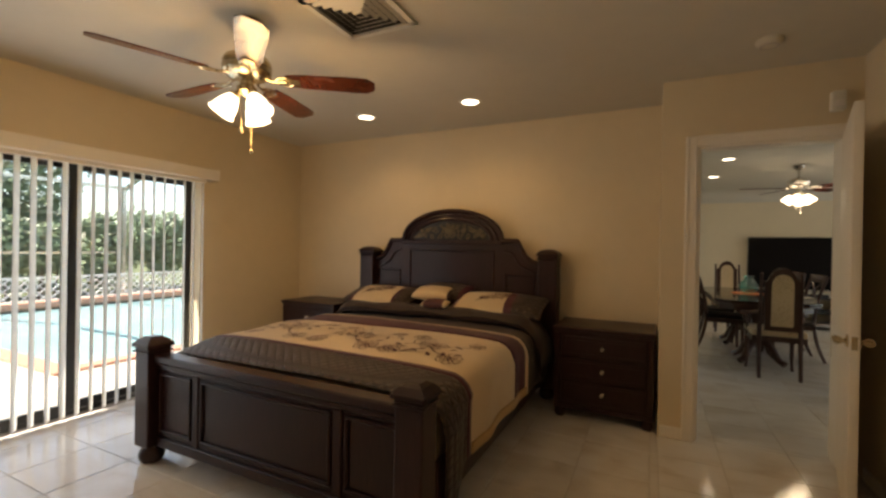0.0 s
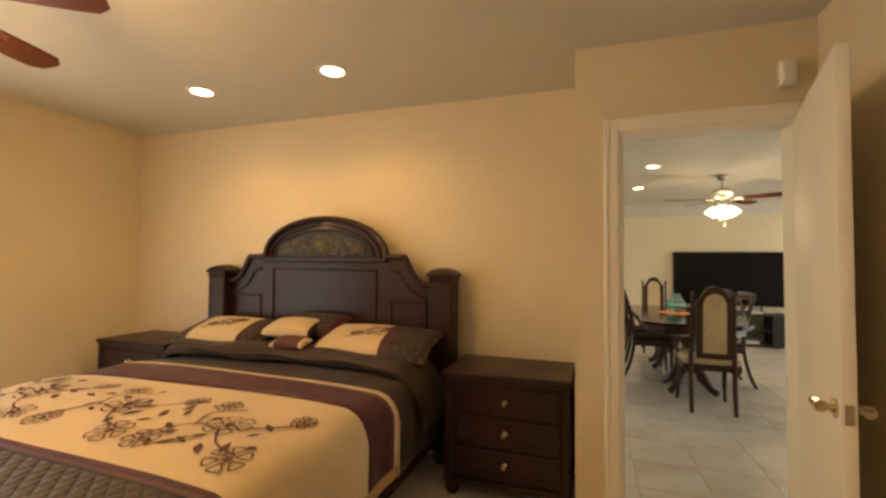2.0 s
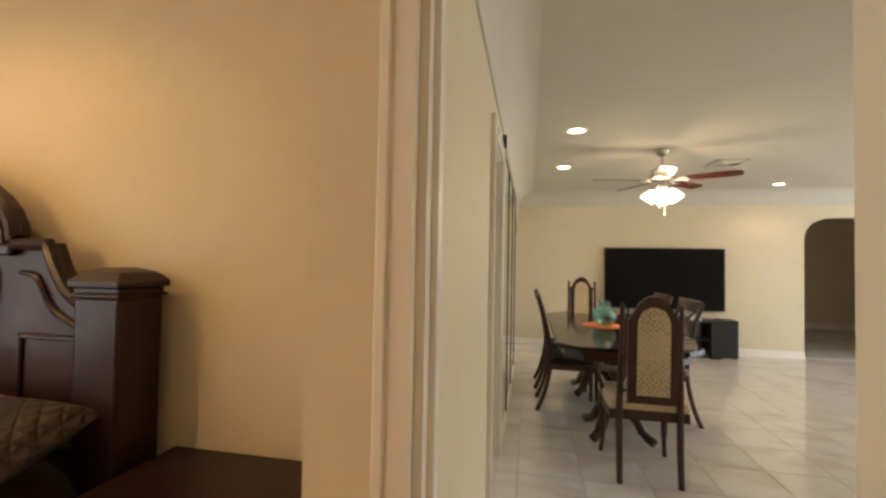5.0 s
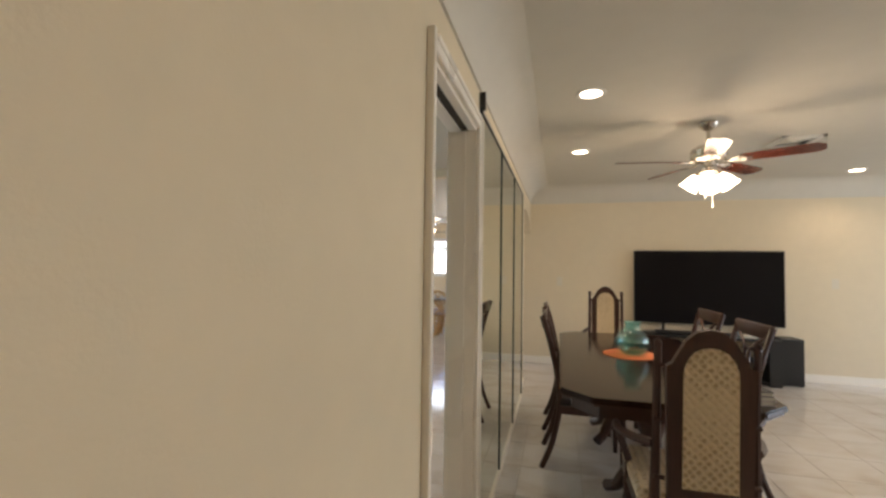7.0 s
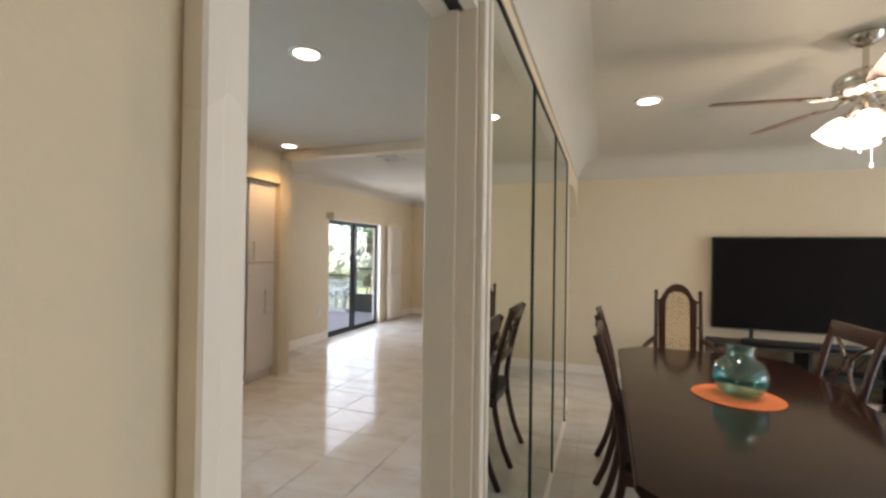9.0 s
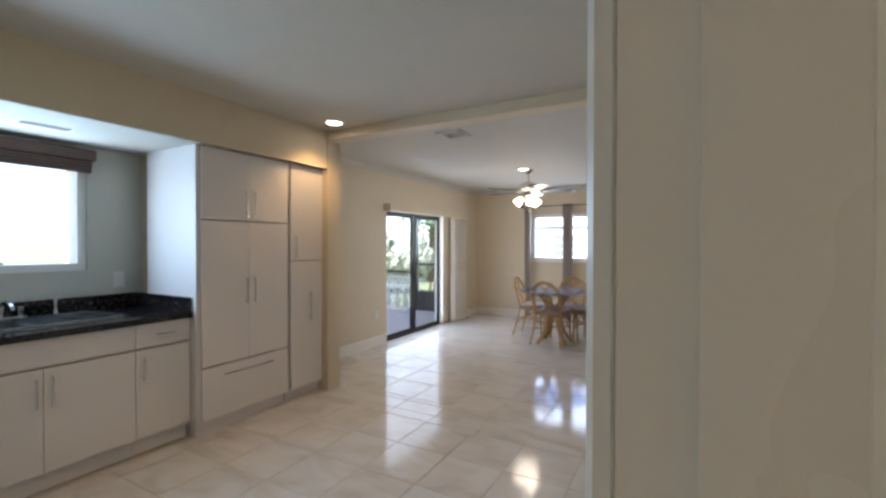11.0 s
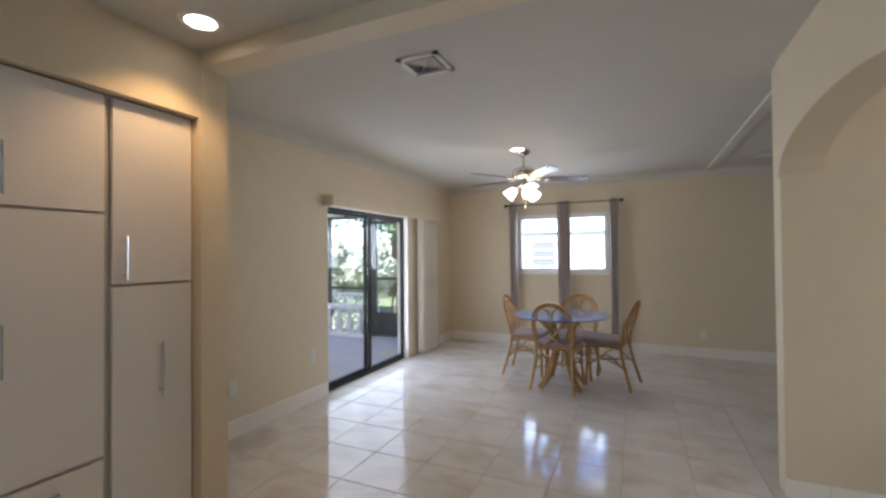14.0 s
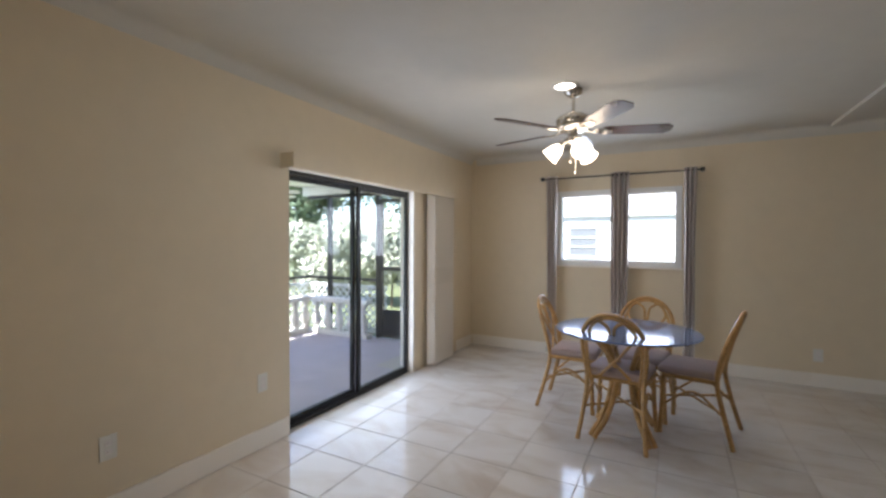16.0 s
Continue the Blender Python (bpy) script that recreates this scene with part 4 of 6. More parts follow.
for k, (y, z) in enumerate(((3.00, 0.690), (2.965, 0.705), (2.955, 0.735), (2.985, 0.765), (3.04, 0.780), (3.12, 0.775), (3.30, 0.75), (3.42, 0.72))):
    row = []
    for i in range(41):
        s = -1.12 + 2.24 * i / 40
        a = abs(s)
        x = min(a, 0.90 + 0.10 * math.sin(min(max(a - 0.90, 0) / 0.10, 1.57))) if a > 0.9 else a
        dz = -0.02 - max(0, (a - 0.88)) * 1.5 if a > 0.88 else -0.02 * (a / 0.88) ** 3
        row.append(bm.verts.new((math.copysign(x + (0.02 if k > 1 else 0) * (a > 0.9), s), y + 0.015 * math.sin(s * 5), z + dz + 0.008 * math.sin(s * 11 + k))))
    rows.append(row)
for a, b in zip(rows, rows[1:]):
    for i in range(40):
        bm.faces.new((a[i], a[i + 1], b[i + 1], b[i]))
ob = part("sheet", bm, "brown_cloth", fold, smooth=True)
so = ob.modifiers.new("thick", "SOLIDIFY")
so.thickness = 0.012


def pillow(x, y, z, w, h, thick, tilt, turn, label, ends="quilt", middle="cream", flower=True, split=(0.22, 0.78)):
    p = thing("pillow", (x, y, z), label=label, category="pillow", group="pillows on the bed")
    p.rotation_euler = (radians(tilt), 0, radians(turn))

    def pt(i, j, n, side, lift=0.0):
        u, v = 2 * i / n - 1, 2 * j / n - 1
        e = max(0.0, (1 - abs(u) ** 2.6) * (1 - abs(v) ** 2.6)) ** 0.5
        k = 1 - 0.06 * (1 - abs(u * v))
        return (u * w / 2 * (1 - 0.05 * (1 - v * v)), v * h / 2 * (1 - 0.06 * (1 - u * u)), side * (thick / 2 * e + 0.004 + lift))
    n = 24
    band = 1.6 / 24 if flower else 0.0
    panels = [("end_panel", 0, split[0] - band, ends), ("centre_panel", split[0], split[1], middle), ("end_panel", split[1] + band, 1, ends)]
    if flower:
        panels += [("plum_band", split[0] - band, split[0], "plum"), ("plum_band", split[1], split[1] + band, "plum")]
    for name, lo, hi, m in panels:
        i0, i1 = round(lo * n), round(hi * n)
        if i1 <= i0:
            continue
        bm = bmesh.new()
        faces = []
        for side in (1, -1):
            g = [[bm.verts.new(pt(i, j, n, side)) for j in range(n + 1)] for i in range(i0, i1 + 1)]
            for a, b in zip(g, g[1:]):
                for j in range(n):
                    q = (a[j], b[j], b[j + 1], a[j + 1])
                    faces.append(bm.faces.new(q if side > 0 else q[::-1]))
        bmesh.ops.remove_doubles(bm, verts=bm.verts, dist=0.0085)
        part(name, bm, m, p, smooth=True)
    if flower:
        bm = bmesh.new()

        def on(u, v):
            i, j = (u + 1) / 2 * n, (v + 1) / 2 * n
            return pt(i, j, n, 1, 0.002)
        for fx, fy, r in ((0.05, 0.05, 0.22), (-0.25, -0.2, 0.13), (0.28, 0.25, 0.12)):
            ring = [(fx + r * (0.75 + 0.25 * math.cos(6 * a)) * math.cos(a), fy + 1.5 * r * (0.75 + 0.25 * math.cos(6 * a)) * math.sin(a)) for a in [k * 2 * math.pi / 36 for k in range(36)]]
            bm_tube(bm, [on(*q) for q in ring], 0.0025, 5, close=True)
            ring = [(fx + 0.4 * r * math.cos(a), fy + 0.6 * r * math.sin(a)) for a in [k * 2 * math.pi / 12 for k in range(12)]]
            bm_tube(bm, [on(*q) for q in ring], 0.003, 5, close=True)
        bm_tube(bm, [on(-0.4 + 0.09 * k, -0.5 + 0.09 * k + 0.1 * math.sin(k)) for k in range(10)], 0.0025, 5)
        part("embroidery", bm, "embroidery", p)


pillow(BX - 0.62, 3.26, 0.80, 0.74, 0.40, 0.15, 17, 0, "cream and brown pillow with plum embroidery, leaning on the headboard")
pillow(BX + 0.57, 3.25, 0.80, 0.82, 0.40, 0.16, 17, 0, "cream and brown pillow with plum embroidery, leaning on the headboard", split=(0.08, 0.64))
pillow(BX + 0.02, 3.35, 0.875, 0.50, 0.28, 0.12, 20, -6, "dark brown quilted pillow with a plum edge behind the small cushion", "plum", "quilt", False, (0.16, 0.92))
pillow(BX - 0.02, 3.20, 0.875, 0.36, 0.24, 0.10, 14, 6, "small cream cushion with a brown edge", "brown_cloth", "cream", False, (0.04, 0.96))
pillow(BX + 0.07, 3.06, 0.80, 0.24, 0.13, 0.07, 12, 3, "small crumpled plum and cream neckroll cushion", "cream", "embroidery", False, (0.12, 0.86))

# ---- nightstands ----


def nightstand(x0, x1, yf, yb, h, label):
    cx = (x0 + x1) / 2
    w = x1 - x0
    t = thing("nightstand", (cx, 0, 0), label=label, category="nightstand", group="bedside nightstands")
    k = w / 2
    part("body", boxes((-k + 0.015, k - 0.015, yf + 0.02, yb - 0.01, 0.08, h - 0.045)), "wood", t)
    part("top", bm_box(bmesh.new(), -k, k, yf - 0.01, yb, h - 0.03, h, 0.008, 2), "wood", t)
    part("top_moulding", bm_box(bmesh.new(), -k + 0.008, k - 0.008, yf, yb - 0.005, h - 0.048, h - 0.03, 0.006, 2), "wood", t)
    part("base_moulding", bm_box(bmesh.new(), -k + 0.004, k - 0.004, yf + 0.004, yb - 0.005, 0.07, 0.11, 0.008, 2), "wood", t)
    for sx in (-1, 1):
        part("corner_post", bm_box(bmesh.new(), sx * (k - 0.03) - 0.022, sx * (k - 0.03) + 0.022, yf + 0.002, yf + 0.03, 0.11, h - 0.05, 0.006, 1), "wood", t)
        for yy in (yf + 0.05, yb - 0.06):
            part("foot", bm_lathe(bmesh.new(), [(0, 0), (0.03, 0), (0.042, 0.02), (0.04, 0.05), (0.028, 0.07), (0, 0.072)], (sx * (k - 0.05), yy, 0), 16), "wood", t, smooth=True)
    n, z = 3, 0.125
    dh = (h - 0.065 - z) / n
    for i in range(n):
        z0, z1 = z + i * dh + 0.008, z + (i + 1) * dh - 0.008
        d = tagged(new("drawer"), "")
        d.parent = t
        part("front", bm_box(bmesh.new(), -k + 0.06, k - 0.06, yf + 0.004, yf + 0.022, z0, z1, 0.006, 2), "wood", d)
        part("bead", boxes((-k + 0.085, k - 0.085, yf + 0.0, yf + 0.0045, z1 - 0.03, z1 - 0.024), (-k + 0.085, k - 0.085, yf + 0.0, yf + 0.0045, z0 + 0.024, z0 + 0.03), (-k + 0.085, -k + 0.091, yf, yf + 0.0045, z0 + 0.03, z1 - 0.03), (k - 0.091, k - 0.085, yf, yf + 0.0045, z0 + 0.03, z1 - 0.03)), "wood", d)
        m = Matrix.Translation((0, yf + 0.004, (z0 + z1) / 2)) @ Matrix.Rotation(radians(90), 4, "X")
        part("knob", bm_lathe(bmesh.new(), [(0.0, 0.0), (0.016, 0.0), (0.008, 0.008), (0.008, 0.014), (0.015, 0.02), (0.013, 0.028), (0, 0.031)], m=m, seg=16), "nickel", d, "small round nickel knob", smooth=True)


nightstand(-0.64, 0.075, 3.12, 3.605, 0.70, "dark-stained wooden three-drawer nightstand with nickel knobs beside the bed")
nightstand(-3.50, -2.79, 3.12, 3.605, 0.70, "dark-stained wooden nightstand on the window side of the bed")

# ---- kitchen ----


def handle(parent, x, y, z, length, upright=True, bow=0.0):
    """A bar pull on a front that faces +x."""
    bm = bmesh.new()
    h = length / 2
    a = (0, 0, h) if upright else (0, h, 0)
    pts = [(x + 0.030 - bow * (k / 4 - 1) ** 2, y + a[1] * (k / 4 - 1), z + a[2] * (k / 4 - 1)) for k in range(9)]
    bm_tube(bm, pts, 0.006, 8)
    for s in (-0.8, 0.8):
        bm_tube(bm, [(x, y + a[1] * s, z + a[2] * s), (x + 0.030 - bow * 0.6, y + a[1] * s, z + a[2] * s)], 0.004, 6)
    part("handle", bm, "steel", parent, "brushed steel bar handle", smooth=True)


def front(parent, name, x, y0, y1, z0, z1, hy=None, hz=None, hl=0.14, upright=True, bow=0.0, shaker=False):
    d = part(name, bm_box(bmesh.new(), x - 0.019, x, y0 + 0.0015, y1 - 0.0015, z0 + 0.0015, z1 - 0.0015, 0.0015, 1), "cabinet", parent)
    if hy is not None:
        handle(d, x, hy, hz, hl, upright, bow)
    return d


FX = -2.79
tall = thing("tall_cabinet", (0, 0, 0), label="floor-to-soffit white laminate pantry cabinet with steel bar handles", category="cabinet")
part("body", boxes((-3.45, FX - 0.021, 6.86, 7.67, 0.09, 2.105)), "cabinet", tall)
part("toe_kick", boxes((-3.45, FX - 0.06, 6.88, 7.66, 0.0, 0.09)), "cabinet", tall)
front(tall, "door", FX, 6.89, 7.275, 1.575, 2.10, 7.24, 1.71, 0.20)
front(tall, "door", FX, 7.275, 7.66, 1.575, 2.10, 7.31, 1.71, 0.20)
front(tall, "door", FX, 6.89, 7.275, 0.50, 1.565, 7.24, 1.03, 0.20)
front(tall, "door", FX, 7.275, 7.66, 0.50, 1.565, 7.31, 1.03, 0.20)
front(tall, "drawer", FX, 6.89, 7.66, 0.11, 0.485, 7.27, 0.42, 0.44, False, 0.012)
slim = thing("pantry_cabinet", (0, 0, 0), label="narrow tall white laminate cabinet next to the pantry", category="cabinet")
part("body", boxes((-3.45, FX - 0.021, 7.68, 8.075, 0.09, 2.105)), "cabinet", slim)
part("toe_kick", boxes((-3.45, FX - 0.06, 7.68, 8.075, 0.0, 0.09)), "cabinet", slim)
front(slim, "door", FX, 7.69, 8.07, 1.25, 2.10, 7.735, 1.37, 0.20)
front(slim, "door", FX, 7.69, 8.07, 0.11, 1.24, 7.90, 0.83, 0.26)
part("gap_strip", boxes((FX - 0.024, FX - 0.0205, 6.892, 8.066, 0.112, 2.098)), "gap", slim)

BXF = -2.87
base_units = ((3.90, 4.75, 1), (4.75, 5.60, 2), (5.60, 6.50, 3), (6.50, 6.855, 4))
for y0, y1, k in base_units:
    u = thing("base_cabinet", (0, 0, 0), label="white laminate base cabinet with steel bar handles under the granite worktop", category="cabinet", group="kitchen base cabinets")
    part("body", boxes((-3.58, BXF - 0.021, y0 + 0.001, y1 - 0.001, 0.10, 0.865 if k != 3 else 0.70)), "cabinet", u)
    part("toe_kick", boxes((-3.58, BXF - 0.06, y0 + 0.001, y1 - 0.001, 0.0, 0.10)), "cabinet", u)
    part("gap_strip", boxes((BXF - 0.0215, BXF - 0.0195, y0 + 0.004, y1 - 0.004, 0.122, 0.862)), "gap", u)
    if k == 4:
        front(u, "drawer", BXF, y0, y1, 0.71, 0.865, (y0 + y1) / 2, 0.79, 0.12, False)
        front(u, "door", BXF, y0, y1, 0.12, 0.70, y0 + 0.045, 0.57, 0.15)
    else:
        front(u, "drawer_panel", BXF, y0, y1, 0.71, 0.865)
        m = (y0 + y1) / 2 if k != 3 else 6.04
        front(u, "door", BXF, y0, m, 0.12, 0.70, m - 0.035, 0.57, 0.17)
        front(u, "door", BXF, m, y1, 0.12, 0.70, m + 0.035, 0.57, 0.17)
top = thing("worktop", (0, 0, 0), label="black polished granite worktop with a low upstand", category="worktop")
part("slab", boxes((-3.598, -3.52, 3.88, 6.853, 0.868, 0.908), (-3.06, -2.84, 3.88, 6.853, 0.868, 0.908), (-3.52, -3.06, 3.88, 5.62, 0.868, 0.908), (-3.52, -3.06, 6.50, 6.853, 0.868, 0.908)), "granite", top)
part("upstand", boxes((-3.598, -3.578, 3.88, 6.853, 0.9085, 1.01), (-3.577, -2.86, 6.836, 6.855, 0.9085, 1.01)), "granite", top)
sink = thing("sink", (0, 0, 0), label="stainless steel double bowl sink set into the granite", category="sink")
part("rim", boxes((-3.54, -3.50, 5.60, 6.52, 0.9085, 0.916), (-3.08, -3.04, 5.60, 6.52, 0.9085, 0.916), (-3.50, -3.08, 5.60, 5.64, 0.9085, 0.916), (-3.50, -3.08, 6.48, 6.52, 0.9085, 0.916), (-3.50, -3.08, 6.04, 6.08, 0.9085, 0.916)), "steel", sink)
for a, b in ((5.64, 6.04), (6.08, 6.48)):
    part("bowl", boxes((-3.50, -3.495, a, b, 0.73, 0.908), (-3.085, -3.08, a, b, 0.73, 0.908), (-3.495, -3.085, a, a + 0.005, 0.73, 0.908), (-3.495, -3.085, b - 0.005, b, 0.73, 0.908), (-3.50, -3.08, a, b, 0.725, 0.73)), "steel", sink)
faucet = thing("faucet", (-3.555, 6.06, 0.9085), label="polished steel two-handle kitchen tap behind the sink", category="tap")
part("deck_plate", bm_box(bmesh.new(), -0.02, 0.02, -0.12, 0.12, 0, 0.015, 0.006, 2), "steel", faucet, smooth=True)
part("spout", bm_tube(bmesh.new(), curve_pts([(0, 0, 0.01), (0.0, 0, 0.06), (0.02, 0, 0.10), (0.09, 0, 0.12), (0.17, 0, 0.10), (0.185, 0, 0.075)], 6), 0.011, 10), "steel", faucet, smooth=True)
for sy in (-1, 1):
    part("tap_handle", bm_lathe(bmesh.new(), [(0, 0), (0.018, 0), (0.014, 0.03), (0.022, 0.045), (0.02, 0.06), (0, 0.062)], (0, sy * 0.09, 0.014), 14), "steel", faucet, smooth=True)
sprayer = thing("side_sprayer", (-3.555, 6.33, 0.9085), label="small chrome hand sprayer standing beside the tap", category="tap")
part("body", bm_lathe(bmesh.new(), [(0, 0), (0.02, 0), (0.016, 0.02), (0.012, 0.05), (0.016, 0.09), (0.012, 0.11), (0, 0.112)], seg=14), "steel", sprayer, smooth=True)
shade = thing("window_shade", (-3.585, 0, 0), label="dark brown folded fabric shade pulled up over the kitchen window", category="blind")
part("headbox", bm_box(bmesh.new(), -0.0, 0.07, 4.80, 6.56, 1.99, 2.07, 0.01, 2), "brown_shade", shade)
for k in range(4):
    part("fold", bm_box(bmesh.new(), 0.008, 0.055 - 0.004 * k, 4.82, 6.54, 1.965 - 0.02 * k, 1.985 - 0.02 * k, 0.006, 1), "brown_shade", shade)
v = thing("soffit_vent", (-3.15, 6.15, 2.11), label="small white louvred vent under the soffit", category="vent")
part("frame", boxes((-0.05, 0.05, -0.13, 0.13, -0.006, 0)), "plastic_white", v)
for k in range(5):
    part("slat", boxes((-0.04 + 0.018 * k, -0.034 + 0.018 * k, -0.115, 0.115, -0.010, -0.006)), "gap", v)
v = thing("floor_register", (-1.19, 7.92, 0.0), label="small square access cover set in the floor tiles", category="cover")
part("cover", boxes((-0.085, 0.085, -0.06, 0.06, 0.0, 0.003)), "tile", v)
part("rim", boxes((-0.092, 0.092, -0.067, -0.06, 0.0, 0.002), (-0.092, 0.092, 0.06, 0.067, 0.0, 0.002), (-0.092, -0.085, -0.06, 0.06, 0.0, 0.002), (0.085, 0.092, -0.06, 0.06, 0.0, 0.002)), "gap", v)


def wall_plate(x, y, z, turn, label, kind="switch"):
    """A plate on a wall; local -y looks into the room."""
    p = thing("light_switch" if kind == "switch" else "wall_outlet", (x, y, z), turn, label=label, category=kind)
    part("plate", bm_box(bmesh.new(), -0.038, 0.038, -0.006, 0, -0.06, 0.06, 0.003, 2), "plate" if kind == "switch" else "plastic_white", p)
    if kind == "switch":
        part("rocker", bm_box(bmesh.new(), -0.008, 0.008, -0.014, -0.006, -0.012, 0.012, 0.002, 1), "plate", p)
    else:
        for dz in (-0.02, 0.02):
            part("socket", bm_box(bmesh.new(), -0.015, 0.015, -0.008, -0.006, dz - 0.013, dz + 0.013, 0.003, 1), "cabinet", p)
            for dx in (-0.005, 0.005):
                part("slot", boxes((dx - 0.001, dx + 0.001, -0.0085, -0.008, dz - 0.004, dz + 0.005)), "gap", p)
    return p


wall_plate(-3.45, 8.87, 0.37, 90, "white duplex power outlet low on the beige wall", "outlet")
wall_plate(-3.45, 9.75, 0.43, 90, "white blank wall plate near the sliding door", "outlet")
wall_plate(0.15, 13.08, 0.30, 0, "white duplex power outlet under the far wall", "outlet")
wall_plate(-3.60, 6.73, 1.12, 90, "white outlet plate above the granite upstand", "outlet")
wall_plate(0.20, 7.30, 1.20, -90, "white toggle light switch beside the pilaster")
wall_plate(0.70, 9.55, 1.15, 0, "white light switch plate on the dining room wall")
wall_plate(3.90, 9.55, 1.19, 0, "white double switch plate on the dining room wall")
wall_plate(0.09, 3.30, 1.22, -90, "white light switch plate by the bedroom door")
b = thing("door_bracket", (0.15, 7.98, 2.26), label="small white plastic hook bracket high on the pilaster", category="bracket")
part("body", bm_box(bmesh.new(), -0.03, 0.03, -0.03, 0.02, -0.01, 0.08, 0.01, 2), "plastic_white", b)
part("hook", bm_tube(bmesh.new(), curve_pts([(0.02, -0.01, -0.005), (0.03, -0.01, -0.04), (0.01, -0.01, -0.07), (-0.03, -0.01, -0.075)], 5), 0.012, 8), "frame", b, smooth=True)

# ---- mirrored wall ----
mir = thing("mirror_doors", (0.301, 0, 0), label="tall mirrored wall panels with thin dark edges in a white track", category="mirror")
part("top_track", boxes((0.0, 0.018, 5.412, 7.94, 2.120, 2.132)), "frame", mir)
part("bottom_track", boxes((0.0, 0.024, 5.412, 7.94, 0.0, 0.02)), "trim", mir)
for a, b2 in ((5.412, 6.20), (6.20, 7.06), (7.06, 7.93)):
    p = tagged(new("panel"), "")
    p.parent = mir
    part("pane", boxes((0.006, 0.012, a + 0.006, b2 - 0.006, 0.022, 2.118)), "mirror", p)
    part("edge", boxes((0.003, 0.018, a + 0.0005, a + 0.006, 0.022, 2.118), (0.003, 0.018, b2 - 0.006, b2 - 0.0005, 0.022, 2.118)), "edge", p)
part("track_end", boxes((0.0, 0.030, 5.415, 5.430, 2.134, 2.225)), "frame", mir, "dark bronze end plate of the track")
part("pull", bm_box(bmesh.new(), 0.014, 0.020, 5.425, 5.445, 0.95, 1.10, 0.002, 1), "nickel", mir)

# ---- dining table and its things ----
TX, TY = 1.185, 6.50
table = thing("dining_table", (TX, TY, 0), label="long dark polished wooden dining table with cut corners and two pedestals", category="table")
hw, hl, ch = 0.49, 1.05, 0.14
octo = [(-hw + ch, -hl), (hw - ch, -hl), (hw, -hl + ch), (hw, hl - ch), (hw - ch, hl), (-hw + ch, hl), (-hw, hl - ch), (-hw, -hl + ch)]
bm = bm_prism(bmesh.new(), octo, "z", 0.725, 0.755)
bmesh.ops.bevel(bm, geom=bm.edges[:], offset=0.007, segments=2, affect="EDGES")
part("tabletop", bm, "table", table)
part("edge_moulding", bm_prism(bmesh.new(), [(x * 0.975, y * 0.985) for x, y in octo], "z", 0.71, 0.7249), "wood2", table)
part("apron", bm_prism(bmesh.new(), [(x * 0.88, y * 0.92) for x, y in octo], "z", 0.64, 0.7099), "wood2", table)
for sy in (-1, 1):
    p = tagged(new("pedestal"), "")
    p.parent = table
    cy = sy * 0.55
    part("column", bm_lathe(bmesh.new(), [(0.0, 0.20), (0.07, 0.20), (0.085, 0.26), (0.06, 0.33), (0.05, 0.42), (0.075, 0.50), (0.085, 0.56), (0.06, 0.60), (0.09, 0.64), (0, 0.64)], (0, cy, 0), 20), "wood2", p, smooth=True)
    for k in range(4):
        a = math.pi / 4 + k * math.pi / 2
        c, s_ = math.cos(a), math.sin(a)
        bm = bm_tube(bmesh.new(), curve_pts([(0.05 * c, cy + 0.05 * s_, 0.26), (0.14 * c, cy + 0.14 * s_, 0.20), (0.22 * c, cy + 0.22 * s_, 0.08), (0.30 * c, cy + 0.30 * s_, 0.035)], 5), [0.045] * 5 + [0.04] * 5 + [0.034] * 6, 8)
        part("scroll_foot", bm, "wood2", p, smooth=True)
mat_ = thing("placemat", (1.17, 6.57, 0.755), label="round bright orange woven placemat under the vase", category="placemat")
part("disc", bm_lathe(bmesh.new(), [(0, 0.0005), (0.178, 0.0005), (0.180, 0.003), (0.176, 0.005), (0, 0.005)], seg=40), "orange", mat_, smooth=True)
vase = thing("vase", (1.185, 6.585, 0.7605), label="round teal blown-glass vase with a short neck on the orange placemat", category="vase")
outer = [(0.0, 0.0), (0.055, 0.0), (0.085, 0.02), (0.108, 0.06), (0.110, 0.10), (0.095, 0.14), (0.065, 0.168), (0.052, 0.18), (0.050, 0.205), (0.060, 0.215), (0.058, 0.222)]
inner = [(0.053, 0.220), (0.044, 0.205), (0.046, 0.18), (0.060, 0.162), (0.090, 0.135), (0.104, 0.10), (0.102, 0.06), (0.080, 0.026), (0.05, 0.012), (0.0, 0.012)]
part("body", bm_lathe(bmesh.new(), outer + inner, seg=36), "teal", vase, smooth=True)


